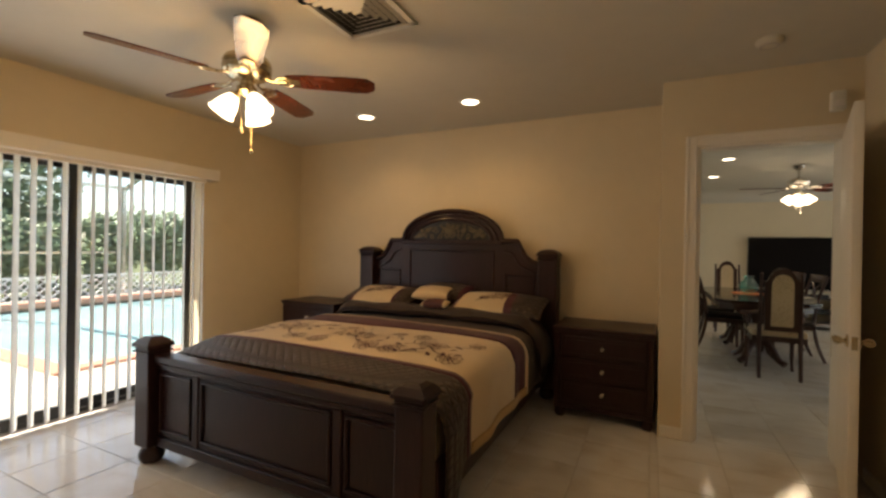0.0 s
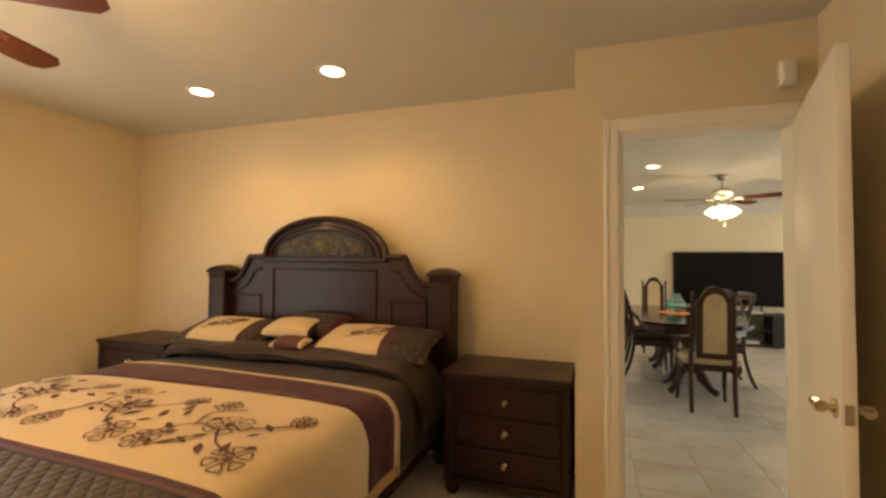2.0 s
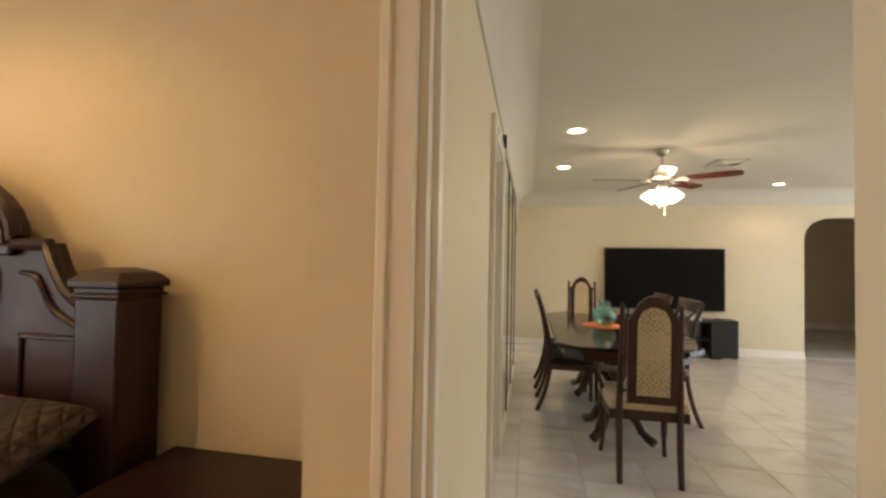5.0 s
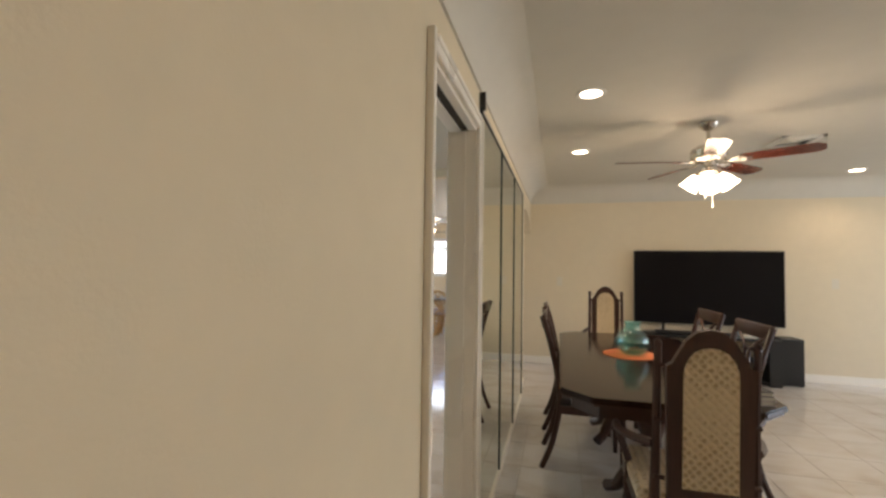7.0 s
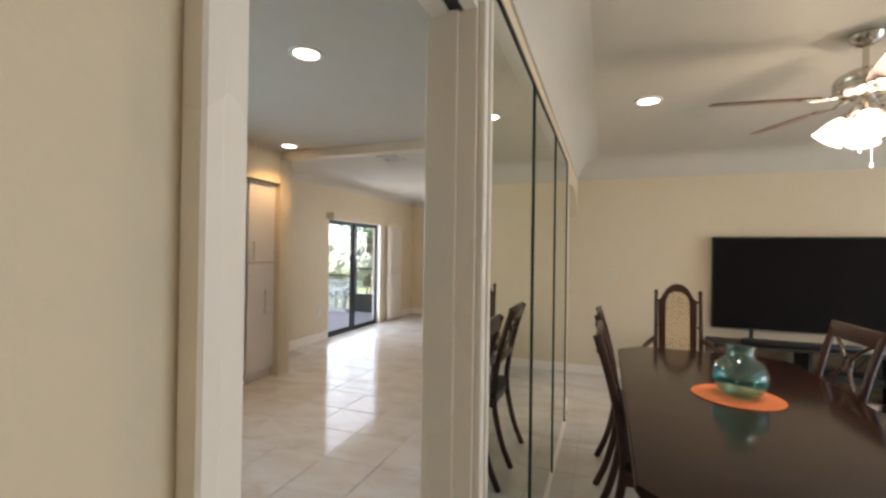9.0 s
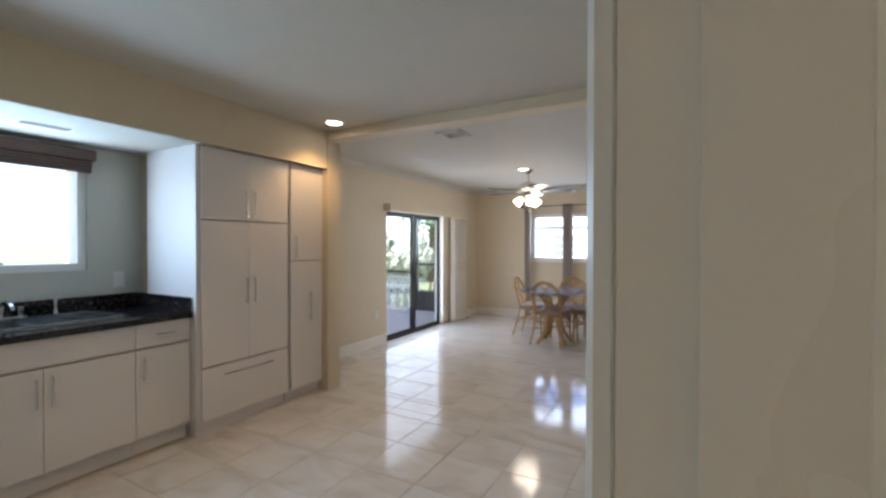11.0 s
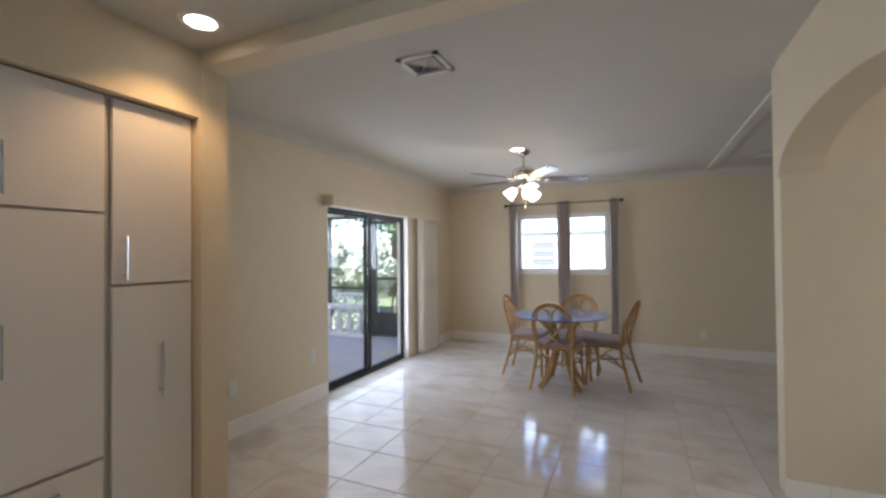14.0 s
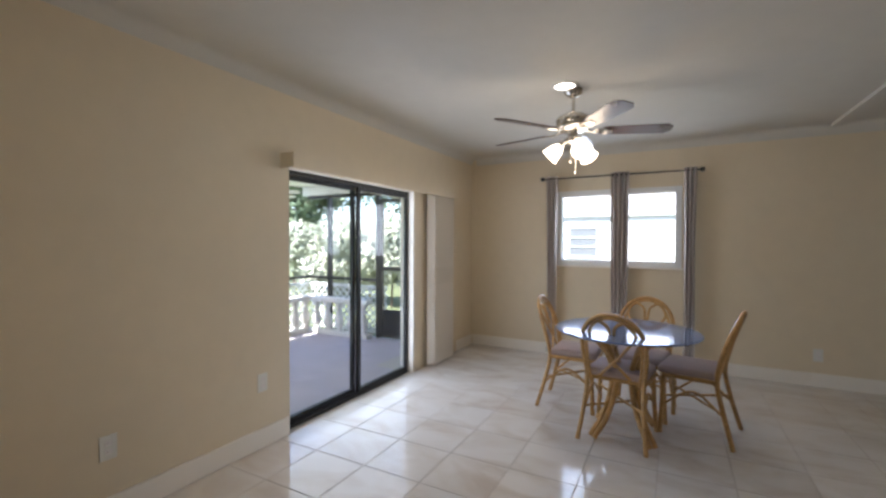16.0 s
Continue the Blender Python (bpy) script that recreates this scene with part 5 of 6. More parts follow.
def tall_back(name, label, arms, turn, x, y):
    """A dining chair with a tall arched upholstered back; the sitter looks to local +y, the back is at y 0."""
    c = thing(name, (x, y, 0), turn, label=label, category="chair", group="chairs round the dining table")
    part("seat", bm_box(bmesh.new(), -0.235, 0.235, 0.02, 0.46, 0.43, 0.495, 0.022, 3), "seat_cream", c, "cream damask seat cushion", smooth=True)
    part("seat_frame", boxes((-0.23, 0.23, 0.025, 0.455, 0.375, 0.43)), "wood2", c)
    for sx in (-1, 1):
        leg = bm_tube(bmesh.new(), [(sx * 0.172, -0.01, 0), (sx * 0.172, 0.01, 0.22), (sx * 0.172, 0.015, 0.45), (sx * 0.168, -0.005, 0.75), (sx * 0.166, -0.03, 1.065)], [0.018, 0.020, 0.021, 0.016, 0.014], 8)
        bm_lathe(leg, [(0, 0), (0.016, 0.0), (0.018, 0.012), (0.010, 0.026), (0, 0.032)], (sx * 0.166, -0.03, 1.06), 10)
        part("back_post", leg, "wood2", c, smooth=True)
        part("leg", bm_tube(bmesh.new(), curve_pts([(sx * 0.20, 0.43, 0.40), (sx * 0.205, 0.445, 0.28), (sx * 0.20, 0.43, 0.12), (sx * 0.21, 0.45, 0.0)], 4), [0.026] * 4 + [0.021] * 4 + [0.015] * 5, 8), "wood2", c, smooth=True)
        if arms:
            part("armrest", bm_tube(bmesh.new(), curve_pts([(sx * 0.175, 0.0, 0.68), (sx * 0.235, 0.12, 0.655), (sx * 0.275, 0.25, 0.64), (sx * 0.27, 0.34, 0.63)], 4), 0.019, 8), "wood2", c, smooth=True)
            part("arm_support", bm_tube(bmesh.new(), curve_pts([(sx * 0.27, 0.33, 0.63), (sx * 0.25, 0.30, 0.56), (sx * 0.225, 0.28, 0.48), (sx * 0.225, 0.31, 0.40)], 4), 0.017, 8), "wood2", c, smooth=True)

    lean = Matrix.Translation((0, -0.016, 0)) @ Matrix.Rotation(radians(3.0), 4, "X")
    rim = bmesh.new()
    # the rim is built in strips between the two outlines
    oo = [(-0.140, 0.50), (-0.146, 1.00), (-0.127, 1.012), (-0.110, 1.045), (-0.08, 1.098), (-0.042, 1.132), (0, 1.142), (0.042, 1.132), (0.08, 1.098), (0.110, 1.045), (0.127, 1.012), (0.146, 1.00), (0.140, 0.50)]
    ii = [(-0.092, 0.55), (-0.090, 0.97), (-0.088, 0.995), (-0.076, 1.028), (-0.055, 1.056), (-0.03, 1.070), (0, 1.075), (0.03, 1.070), (0.055, 1.056), (0.076, 1.028), (0.088, 0.995), (0.090, 0.97), (0.092, 0.55)]
    for k in range(len(oo) - 1):
        bm_prism(rim, [oo[k], oo[k + 1], ii[k + 1], ii[k]], "y", -0.015, 0.015)
    bm_prism(rim, [(-0.145, 0.50), (-0.095, 0.55), (0.095, 0.55), (0.145, 0.50)], "y", -0.015, 0.015)
    bmesh.ops.remove_doubles(rim, verts=rim.verts, dist=0.0001)
    bmesh.ops.transform(rim, matrix=lean, verts=rim.verts)
    part("back_frame", rim, "wood2", c)
    for sx in (-1, 1):
        for z in (0.56, 0.78, 0.99):
            link = bm_tube(bmesh.new(), [(sx * 0.142, -0.016 - (z - 0.5) * 0.04, z), (sx * 0.18, -0.012 - (z - 0.5) * 0.03, z)], 0.009, 6)
            part("spindle", link, "wood2", c, smooth=True)
    pad = bm_prism(bmesh.new(), ii, "y", -0.020, 0.024)
    bmesh.ops.transform(pad, matrix=lean, verts=pad.verts)
    part("back_panel", pad, "seat_cream", c, "cream damask upholstered back panel")
    return c


tall_back("dining_armchair", "dark wooden dining armchair with tall arched cream damask back", True, 0, 1.222, 5.18)
tall_back("dining_armchair", "dark wooden dining armchair with tall arched cream back", True, 180, 1.19, 8.38)


def side_chair(x, y, turn, label):
    c = thing("dining_chair", (x, y, 0), turn, label=label, category="chair", group="chairs round the dining table")
    part("seat", bm_box(bmesh.new(), -0.22, 0.22, 0.03, 0.45, 0.43, 0.475, 0.018, 3), "leather", c, "dark leather seat pad", smooth=True)
    part("seat_frame", boxes((-0.22, 0.22, 0.03, 0.445, 0.375, 0.43)), "wood2", c)
    for sx in (-1, 1):
        part("back_post", bm_tube(bmesh.new(), curve_pts([(sx * 0.195, -0.085, 0.0), (sx * 0.195, -0.02, 0.16), (sx * 0.195, 0.03, 0.40), (sx * 0.195, 0.02, 0.60), (sx * 0.20, -0.03, 0.84), (sx * 0.205, -0.085, 1.02)], 4), 0.019, 8), "wood2", c, smooth=True)
        part("leg", bm_tube(bmesh.new(), [(sx * 0.195, 0.425, 0.40), (sx * 0.195, 0.43, 0.0)], [0.024, 0.015], 8), "wood2", c, smooth=True)
    for z0, z1, y0, y1 in ((0.94, 1.03, -0.088, -0.062), (0.66, 0.71, -0.010, 0.012)):
        part("back_rail", bm_box(bmesh.new(), -0.215, 0.215, y0, y1, z0, z1, 0.009, 2), "wood2", c, smooth=True)
    sp = bmesh.new()
    for sx in (-1, 1):
        bm_tube(sp, curve_pts([(sx * 0.15, -0.065, 0.95), (sx * 0.05, -0.045, 0.88), (sx * 0.03, -0.03, 0.81), (sx * 0.12, -0.005, 0.71)], 5), 0.010, 6)
    bm_tube(sp, [(0.035 * math.cos(k * math.pi / 6), -0.036 - 0.012 * math.sin(k * math.pi / 6), 0.83 + 0.04 * math.sin(k * math.pi / 6)) for k in range(12)], 0.008, 6, close=True)
    part("splat", sp, "wood2", c, "carved open scroll splat", smooth=True)


side_chair(0.665, 6.56, -90, "dark wooden side chair with curved rear legs on the mirror side")
side_chair(0.655, 7.25, -90, "dark wooden side chair with curved rear legs on the mirror side")
side_chair(1.795, 6.45, 94, "dark wooden side chair with a carved open back")
side_chair(1.765, 7.15, 94, "dark wooden side chair with a carved open back")

# ---- television ----
tv = thing("television", (0, 0, 0), label="very large black flat television on a low stand by the wall", category="television")
part("screen", bm_box(bmesh.new(), 1.665, 3.335, 9.455, 9.462, 0.66, 1.565, 0.002, 1), "screen", tv)
part("bezel", bm_box(bmesh.new(), 1.65, 3.35, 9.4625, 9.50, 0.645, 1.58, 0.006, 1), "black", tv)
for x in (2.0, 3.0):
    part("foot", boxes((x - 0.02, x + 0.02, 9.33, 9.52, 0.542, 0.56), (x - 0.015, x + 0.015, 9.465, 9.495, 0.56, 0.66)), "black", tv)
stand = thing("tv_stand", (0, 0, 0), label="low black television stand with open glass shelves on the tiles", category="tv stand")
part("top", boxes((1.60, 3.16, 9.10, 9.50, 0.515, 0.54)), "black", stand)
part("side_panel", boxes((1.60, 1.64, 9.12, 9.50, 0.0, 0.515)), "black", stand)
part("side_panel", boxes((3.04, 3.16, 9.12, 9.50, 0.0, 0.515)), "black", stand)
part("shelf", boxes((1.64, 3.04, 9.14, 9.50, 0.26, 0.275)), "black", stand)
part("shelf", boxes((1.64, 3.04, 9.14, 9.50, 0.02, 0.045)), "black", stand)
part("divider", boxes((2.36, 2.39, 9.16, 9.50, 0.275, 0.515)), "black", stand)
spk = thing("subwoofer", (3.31, 9.36, 0), label="black box loudspeaker standing beside the television stand", category="loudspeaker")
part("cabinet", bm_box(bmesh.new(), -0.115, 0.115, -0.14, 0.14, 0.012, 0.545, 0.005, 1), "black", spk)
part("grille", boxes((-0.10, 0.10, -0.143, -0.1405, 0.05, 0.53)), "black", spk)
for sx in (-1, 1):
    for sy in (-1, 1):
        part("rubber_foot", boxes((sx * 0.09 - 0.012, sx * 0.09 + 0.012, sy * 0.11 - 0.012, sy * 0.11 + 0.012, 0, 0.012)), "black", spk)
bar = thing("soundbar", (2.30, 9.20, 0.54), label="long dark grey soundbar in front of the television", category="soundbar")
part("body", bm_box(bmesh.new(), -0.45, 0.45, -0.04, 0.04, 0.0, 0.055, 0.012, 2), "black", bar, smooth=True)
box = thing("media_player", (2.72, 9.28, 0.275), label="flat black media player on the stand's shelf", category="media player")
part("body", bm_box(bmesh.new(), -0.17, 0.17, -0.12, 0.12, 0.0, 0.05, 0.004, 1), "black", box)
box = thing("router", (2.85, 9.25, 0.54), label="small white wireless router on the television stand", category="router")
part("body", bm_box(bmesh.new(), -0.09, 0.09, -0.06, 0.06, 0.0, 0.03, 0.008, 2), "plastic_white", box, smooth=True)
for dx in (-0.06, 0.06):
    part("antenna", bm_tube(bmesh.new(), [(dx, 0.05, 0.02), (dx * 1.3, 0.05, 0.13)], 0.004, 6), "plastic_white", box)
for k in range(4):
    bk = thing("magazine", (2.72 + 0.02 * (k % 2), 9.26, 0.045 + 0.012 * k), 4 * k - 5, label="thin white and grey magazine in a stack on the bottom shelf", category="magazine", group="magazines on the stand")
    part("cover", boxes((-0.14, 0.14, -0.09, 0.09, 0.0, 0.0115)), "plastic_white" if k % 2 == 0 else "mauve", bk)
for k, pts in enumerate((((2.55, 9.45, 0.50), (2.60, 9.42, 0.36), (2.75, 9.44, 0.30), (2.88, 9.46, 0.40), (2.93, 9.47, 0.50)), ((2.62, 9.46, 0.25), (2.70, 9.44, 0.12), (2.85, 9.46, 0.10), (2.98, 9.47, 0.24)))):
    cb = thing("cable", (0, 0, 0), label="loose thin black cable behind the stand's shelves", category="cable")
    part("lead", bm_tube(bmesh.new(), curve_pts(pts, 6), 0.004, 6), "black", cb, smooth=True)

# ---- breakfast set ----
rt = thing("round_table", (-1.36, 11.12, 0), label="round clear glass table top on splayed rattan legs", category="table")
part("tabletop", bm_lathe(bmesh.new(), [(0, 0.735), (0.475, 0.735), (0.481, 0.741), (0.475, 0.748), (0, 0.748)], seg=56), "tabletop_glass", rt, "thick clear glass disc", smooth=True)
for k in range(4):
    a = math.pi / 4 + k * math.pi / 2
    c, s_ = math.cos(a), math.sin(a)
    bm = bmesh.new()
    for off in (-0.022, 0.022):
        bm_tube(bm, curve_pts([((0.24) * c - off * s_, 0.24 * s_ + off * c, 0.733), (0.12 * c - off * s_, 0.12 * s_ + off * c, 0.55), (0.09 * c - off * s_, 0.09 * s_ + off * c, 0.38), (0.16 * c - off * s_, 0.16 * s_ + off * c, 0.16), (0.27 * c - off * s_, 0.27 * s_ + off * c, 0.015)], 5), 0.017, 8)
    part("leg", bm, "rattan", rt, smooth=True)
for z, r in ((0.40, 0.10), (0.70, 0.21)):
    part("ring", bm_tube(bmesh.new(), [(r * math.cos(k * math.pi / 10), r * math.sin(k * math.pi / 10), z) for k in range(20)], 0.012, 8, close=True), "rattan", rt, smooth=True)


def rattan_chair(x, y, turn, label):
    """A bentwood rattan chair; the back is at local y 0, the sitter looks to +y."""
    c = thing("rattan_chair", (x, y, 0), turn, label=label, category="chair", group="rattan chairs round the glass table")
    part("seat_cushion", bm_box(bmesh.new(), -0.20, 0.20, 0.03, 0.40, 0.43, 0.485, 0.024, 3), "mauve", c, "taupe fabric seat cushion", smooth=True)
    part("seat_frame", bm_tube(bmesh.new(), [(-0.19, 0.05, 0.42), (0.19, 0.05, 0.42), (0.20, 0.36, 0.42), (0.12, 0.395, 0.42), (-0.12, 0.395, 0.42), (-0.20, 0.36, 0.42)], 0.015, 8, close=True), "rattan", c, smooth=True)
    hoop = [(-0.22, -0.07, 0.0), (-0.195, -0.01, 0.22), (-0.185, 0.03, 0.42), (-0.205, 0.0, 0.60), (-0.195, -0.045, 0.74), (-0.12, -0.085, 0.845), (0.0, -0.10, 0.885), (0.12, -0.085, 0.845), (0.195, -0.045, 0.74), (0.205, 0.0, 0.60), (0.185, 0.03, 0.42), (0.195, -0.01, 0.22), (0.22, -0.07, 0.0)]
    part("back_hoop", bm_tube(bmesh.new(), curve_pts(hoop, 5), 0.0155, 8), "rattan", c, smooth=True)
    inner = [(sx * 0.0 + q[0] * 0.86, q[1] + 0.002, q[2] - 0.022) for sx in (1,) for q in hoop[2:11]]
    part("inner_hoop", bm_tube(bmesh.new(), curve_pts(inner, 5), 0.010, 8), "rattan", c, smooth=True)
    sp = bmesh.new()
    for sx in (-1, 1):
        bm_tube(sp, curve_pts([(sx * -0.10, 0.03, 0.44), (sx * 0.0, 0.01, 0.55), (sx * 0.09, -0.015, 0.66), (sx * 0.145, -0.048, 0.75), (sx * 0.10, -0.078, 0.835), (sx * 0.025, -0.072, 0.80), (sx * 0.012, -0.045, 0.72), (sx * 0.0, -0.02, 0.66)], 5), 0.010, 8)
    part("back_scroll", sp, "rattan", c, "bent rattan heart-shaped scroll", smooth=True)
    for sx in (-1, 1):
        part("leg", bm_tube(bmesh.new(), [(sx * 0.185, 0.365, 0.43), (sx * 0.19, 0.365, 0.22), (sx * 0.205, 0.375, 0.0)], 0.016, 8), "rattan", c, smooth=True)
        part("side_stretcher", bm_tube(bmesh.new(), curve_pts([(sx * 0.195, -0.015, 0.20), (sx * 0.185, 0.17, 0.33), (sx * 0.19, 0.365, 0.20)], 6), 0.009, 6), "rattan", c, smooth=True)
    part("cross_stretcher", bm_tube(bmesh.new(), [(-0.195, -0.01, 0.22), (0.19, 0.365, 0.24)], 0.009, 6), "rattan", c, smooth=True)
    part("cross_stretcher", bm_tube(bmesh.new(), [(0.195, -0.01, 0.245), (-0.19, 0.365, 0.265)], 0.009, 6), "rattan", c, smooth=True)
    part("front_arch", bm_tube(bmesh.new(), curve_pts([(-0.185, 0.365, 0.30), (-0.10, 0.37, 0.40), (0.10, 0.37, 0.40), (0.185, 0.365, 0.30)], 5), 0.009, 6), "rattan", c, smooth=True)


rattan_chair(-1.414, 10.92, -7.6, "bent rattan chair with taupe seat cushion, back to the room")
rattan_chair(-0.731, 11.40, 78, "bent rattan chair with a taupe seat cushion, on the open side")
rattan_chair(-1.99, 11.56, -90, "bent rattan chair with a taupe seat cushion, on the patio side")
rattan_chair(-1.27, 11.83, 174, "bent rattan chair with a taupe seat cushion, by the curtained window")

# ---- curtains ----
rod = thing("curtain_rod", (0, 12.93, 2.11), label="thin dark metal curtain rod with square end caps over the window", category="curtain rod")
part("pole", bm_tube(bmesh.new(), [(-2.44, 0, 0), (-0.83, 0, 0)], 0.008, 10), "frame", rod, smooth=True)
for x in (-2.455, -0.815):
    part("end_cap", bm_box(bmesh.new(), x - 0.02, x + 0.02, -0.02, 0.02, -0.02, 0.02, 0.004, 1), "frame", rod)
for x in (-2.41, -0.86):
    part("bracket", bm_tube(bmesh.new(), [(x, 0, 0), (x, 0.149, 0)], 0.006, 8), "frame", rod)


def curtain(x0, x1, z0, n, label, seed):
    c = thing("curtain", (0, 12.93, 0), label=label, category="curtain", group="curtains at the window")
    r = random.Random(seed)
    ph = r.uniform(0, 6)
    bm = bmesh.new()
    cols = 16 * n
    rows_ = []
    for j in range(15):
        t = j / 14
        z = 2.14 - (2.14 - z0) * t
        row = []
        for i in range(cols + 1):
            u = i / cols
            w = 0.85 + 0.15 * math.cos(t * 3 + ph)
            x = (x0 + x1) / 2 + (u - 0.5) * (x1 - x0) * w
            y = 0.026 * math.sin(u * n * 2 * math.pi + ph + 0.4 * math.sin(t * 4)) * (1 - 0.25 * t) + 0.004 * math.sin(t * 9 + u * 12)
            row.append(bm.verts.new((x, y, z)))
        rows_.append(row)
    for a, b in zip(rows_, rows_[1:]):
        for i in range(cols):
            bm.faces.new((a[i], a[i + 1], b[i + 1], b[i]))
    ob = part("drape", bm, "curtain", c, smooth=True)
    so = ob.modifiers.new("thick", "SOLIDIFY")
    so.thickness = 0.002
    for k in range(n):
        x = x0 + (x1 - x0) * (k + 0.5) / n
        part("grommet", bm_tube(bmesh.new(), [(x + 0.004 * math.sin(a * 0.7), 0.022 * math.cos(a * math.pi / 6), 2.11 + 0.022 * math.sin(a * math.pi / 6)) for a in range(12)], 0.004, 6, close=True), "frame", c, smooth=True)


curtain(-2.42, -2.27, 0.06, 3, "gathered taupe grommet curtain hanging at the window's side", 1)
curtain(-1.69, -1.50, 0.06, 4, "gathered taupe grommet curtain hanging over the window's middle", 2)
curtain(-0.99, -0.85, 0.06, 3, "gathered taupe grommet curtain hanging at the window's side", 3)

# ---- small things in the dining room ----
for k in range(3):
    bk = thing("book", (1.525 + 0.006 * (k % 2), 5.66, 0.755 + 0.021 * k), 8 - 3 * k, label="closed book in a stack of three on the dark dining table", category="book", group="books on the dining table")
    part("pages", boxes((-0.075, 0.073, -0.105, 0.105, 0.003, 0.018)), "plastic_white", bk)
    part("cover", boxes((-0.078, 0.078, -0.108, 0.108, 0.0, 0.003), (-0.078, 0.078, -0.108, 0.108, 0.018, 0.0208), (-0.078, -0.0755, -0.108, 0.108, 0.003, 0.018)), "carpet" if k < 2 else "black", bk)
side = thing("side_table", (1.19, 3.45, 0), label="low narrow dark wooden side table just inside the dining room", category="table")
part("tabletop", bm_box(bmesh.new(), -0.02, 0.20, -0.12, 0.12, 0.475, 0.50, 0.006, 2), "wood2", side)
part("apron", boxes((-0.01, 0.19, -0.11, 0.11, 0.40, 0.475)), "wood2", side)
for x in (0.005, 0.175):
    for y in (-0.095, 0.095):
        part("leg", bm_box(bmesh.new(), x - 0.015, x + 0.015, y - 0.015, y + 0.015, 0.0, 0.40, 0.004, 1), "wood2", side)

# ---- outside ----
setting("ground", boxes((-250, -4.0, -250, 250, -0.5, -0.14), (-4.0, 250, 13.3, 250, -0.5, -0.14), (8.3, 250, -250, 13.3, -0.5, -0.14), (-4.0, 8.3, -250, -2.1, -0.5, -0.14)), "grass")
setting("house_wall", boxes((-4.0, -3.952, -2.1, -0.55, -0.5, 2.7), (-4.0, -3.952, 2.42, 4.80, -0.5, 2.7)), "stucco")
setting("roof", boxes((-4.2, 8.6, -2.4, 13.6, TOP + 0.02, TOP + 0.12)), "roof")
setting("patio", boxes((-5.2, -4.0, -3.0, 7.6, -0.139, -0.03), (-12.2, -5.2, -3.0, 1.9, -0.139, -0.03), (-12.2, -10.9, 1.9, 7.6, -0.139, -0.03), (-10.9, -5.2, 7.2, 7.6, -0.139, -0.03)), "patio")
setting("pool_water", boxes((-10.9, -5.2, 1.9, 7.2, -0.139, -0.09)), "pool")
setting("coping", boxes((-10.95, -5.15, 1.85, 2.05, -0.029, 0.0), (-10.95, -10.7, 2.05, 7.2, -0.029, 0.08), (-5.35, -5.15, 2.05, 7.2, -0.029, 0.0)), "coping")
setting("covered_patio", boxes((-6.16, -4.0, 7.6, 12.9, -0.139, -0.03)), "carpet")
setting("door_threshold", boxes((-4.0, -3.585, 9.99, 11.60, -0.0028, 0.004)), "carpet")
setting("patio_ceiling", boxes((-6.3, -4.0, 7.6, 12.95, 2.22, 2.28)), "white_pvc")
setting("patio_beam", boxes((-6.25, -4.0, 12.78, 12.90, 2.08, 2.219)), "white_pvc")


def lattice_fence(name, place, turn, width, z0, z1, label, step=0.11):
    f = thing(name, place, turn, label=label, category="fence")
    part("rail", boxes((0, width, -0.015, 0.015, z1 - 0.04, z1), (0, width, -0.015, 0.015, z0, z0 + 0.04)), "white_pvc", f)
    bm = bmesh.new()
    h = z1 - z0 - 0.08
    n = int(width / step)
    for k in range(-int(h / step) - 1, n + 1):
        for sgn, yy in ((1, -0.006), (-1, 0.006)):
            a, b = k * step, k * step + h
            lo, hi = max(a, 0), min(b, width)
            if hi <= lo:
                continue
            za, zb = z0 + 0.04 + (lo - a), z0 + 0.04 + (hi - a)
            if sgn < 0:
                za, zb = z1 + z0 - za, z1 + z0 - zb
            bm_tube(bm, [(lo, yy, za), (hi, yy, zb)], 0.013, 4)
    tagged(part("lattice", bm, "white_pvc", f), kind="stuff")
    return f


lattice_fence("lattice_fence", (-11.6, 1.0, -0.03), 90, 8.0, 0.0, 0.55, "low white diamond lattice fence beyond the pool", 0.16)
lattice_fence("lattice_fence", (-6.4, 13.1, -0.03), 0, 1.55, 0.0, 0.72, "white diamond lattice fence behind the balustrade", 0.13)
lattice_fence("lattice_fence", (-6.42, 8.0, -0.03), 90, 5.05, 0.0, 0.72, "white diamond lattice fence along the patio's long side", 0.13)

# balustrade of the covered patio
def balustrade(x, y, turn, length, label):
    bal = thing("balustrade", (x, y, -0.03), turn, label=label, category="balustrade", group="patio balustrades")
    part("handrail", bm_box(bmesh.new(), 0, length, -0.07, 0.07, 0.49, 0.555, 0.012, 2), "stucco", bal)
    part("plinth", bm_box(bmesh.new(), 0, length, -0.07, 0.07, 0.0, 0.06, 0.008, 1), "stucco", bal)
    profile = [(r, 0.06 + (z - 0.06) * 1.103) for r, z in [(0.0, 0.06), (0.055, 0.06), (0.055, 0.08), (0.035, 0.095), (0.060, 0.145), (0.068, 0.19), (0.055, 0.255), (0.032, 0.31), (0.028, 0.345), (0.040, 0.366), (0.032, 0.38), (0.052, 0.40), (0.055, 0.45), (0.0, 0.45)]]
    first = part("baluster", bm_lathe(bmesh.new(), profile, seg=14), "stucco", bal, smooth=True)
    n = int((length - 0.1) / 0.2)
    for k in range(n):
        o = first if k == 0 else first.copy()
        if k:
            scene.collection.objects.link(o)
        o.location = (length / n * (k + 0.5), 0, 0)


balustrade(-6.0, 12.72, 0, 1.12, "short white turned-baluster stone balustrade at the patio's edge")
balustrade(-6.08, 8.2, 90, 4.58, "long white turned-baluster stone balustrade along the patio")

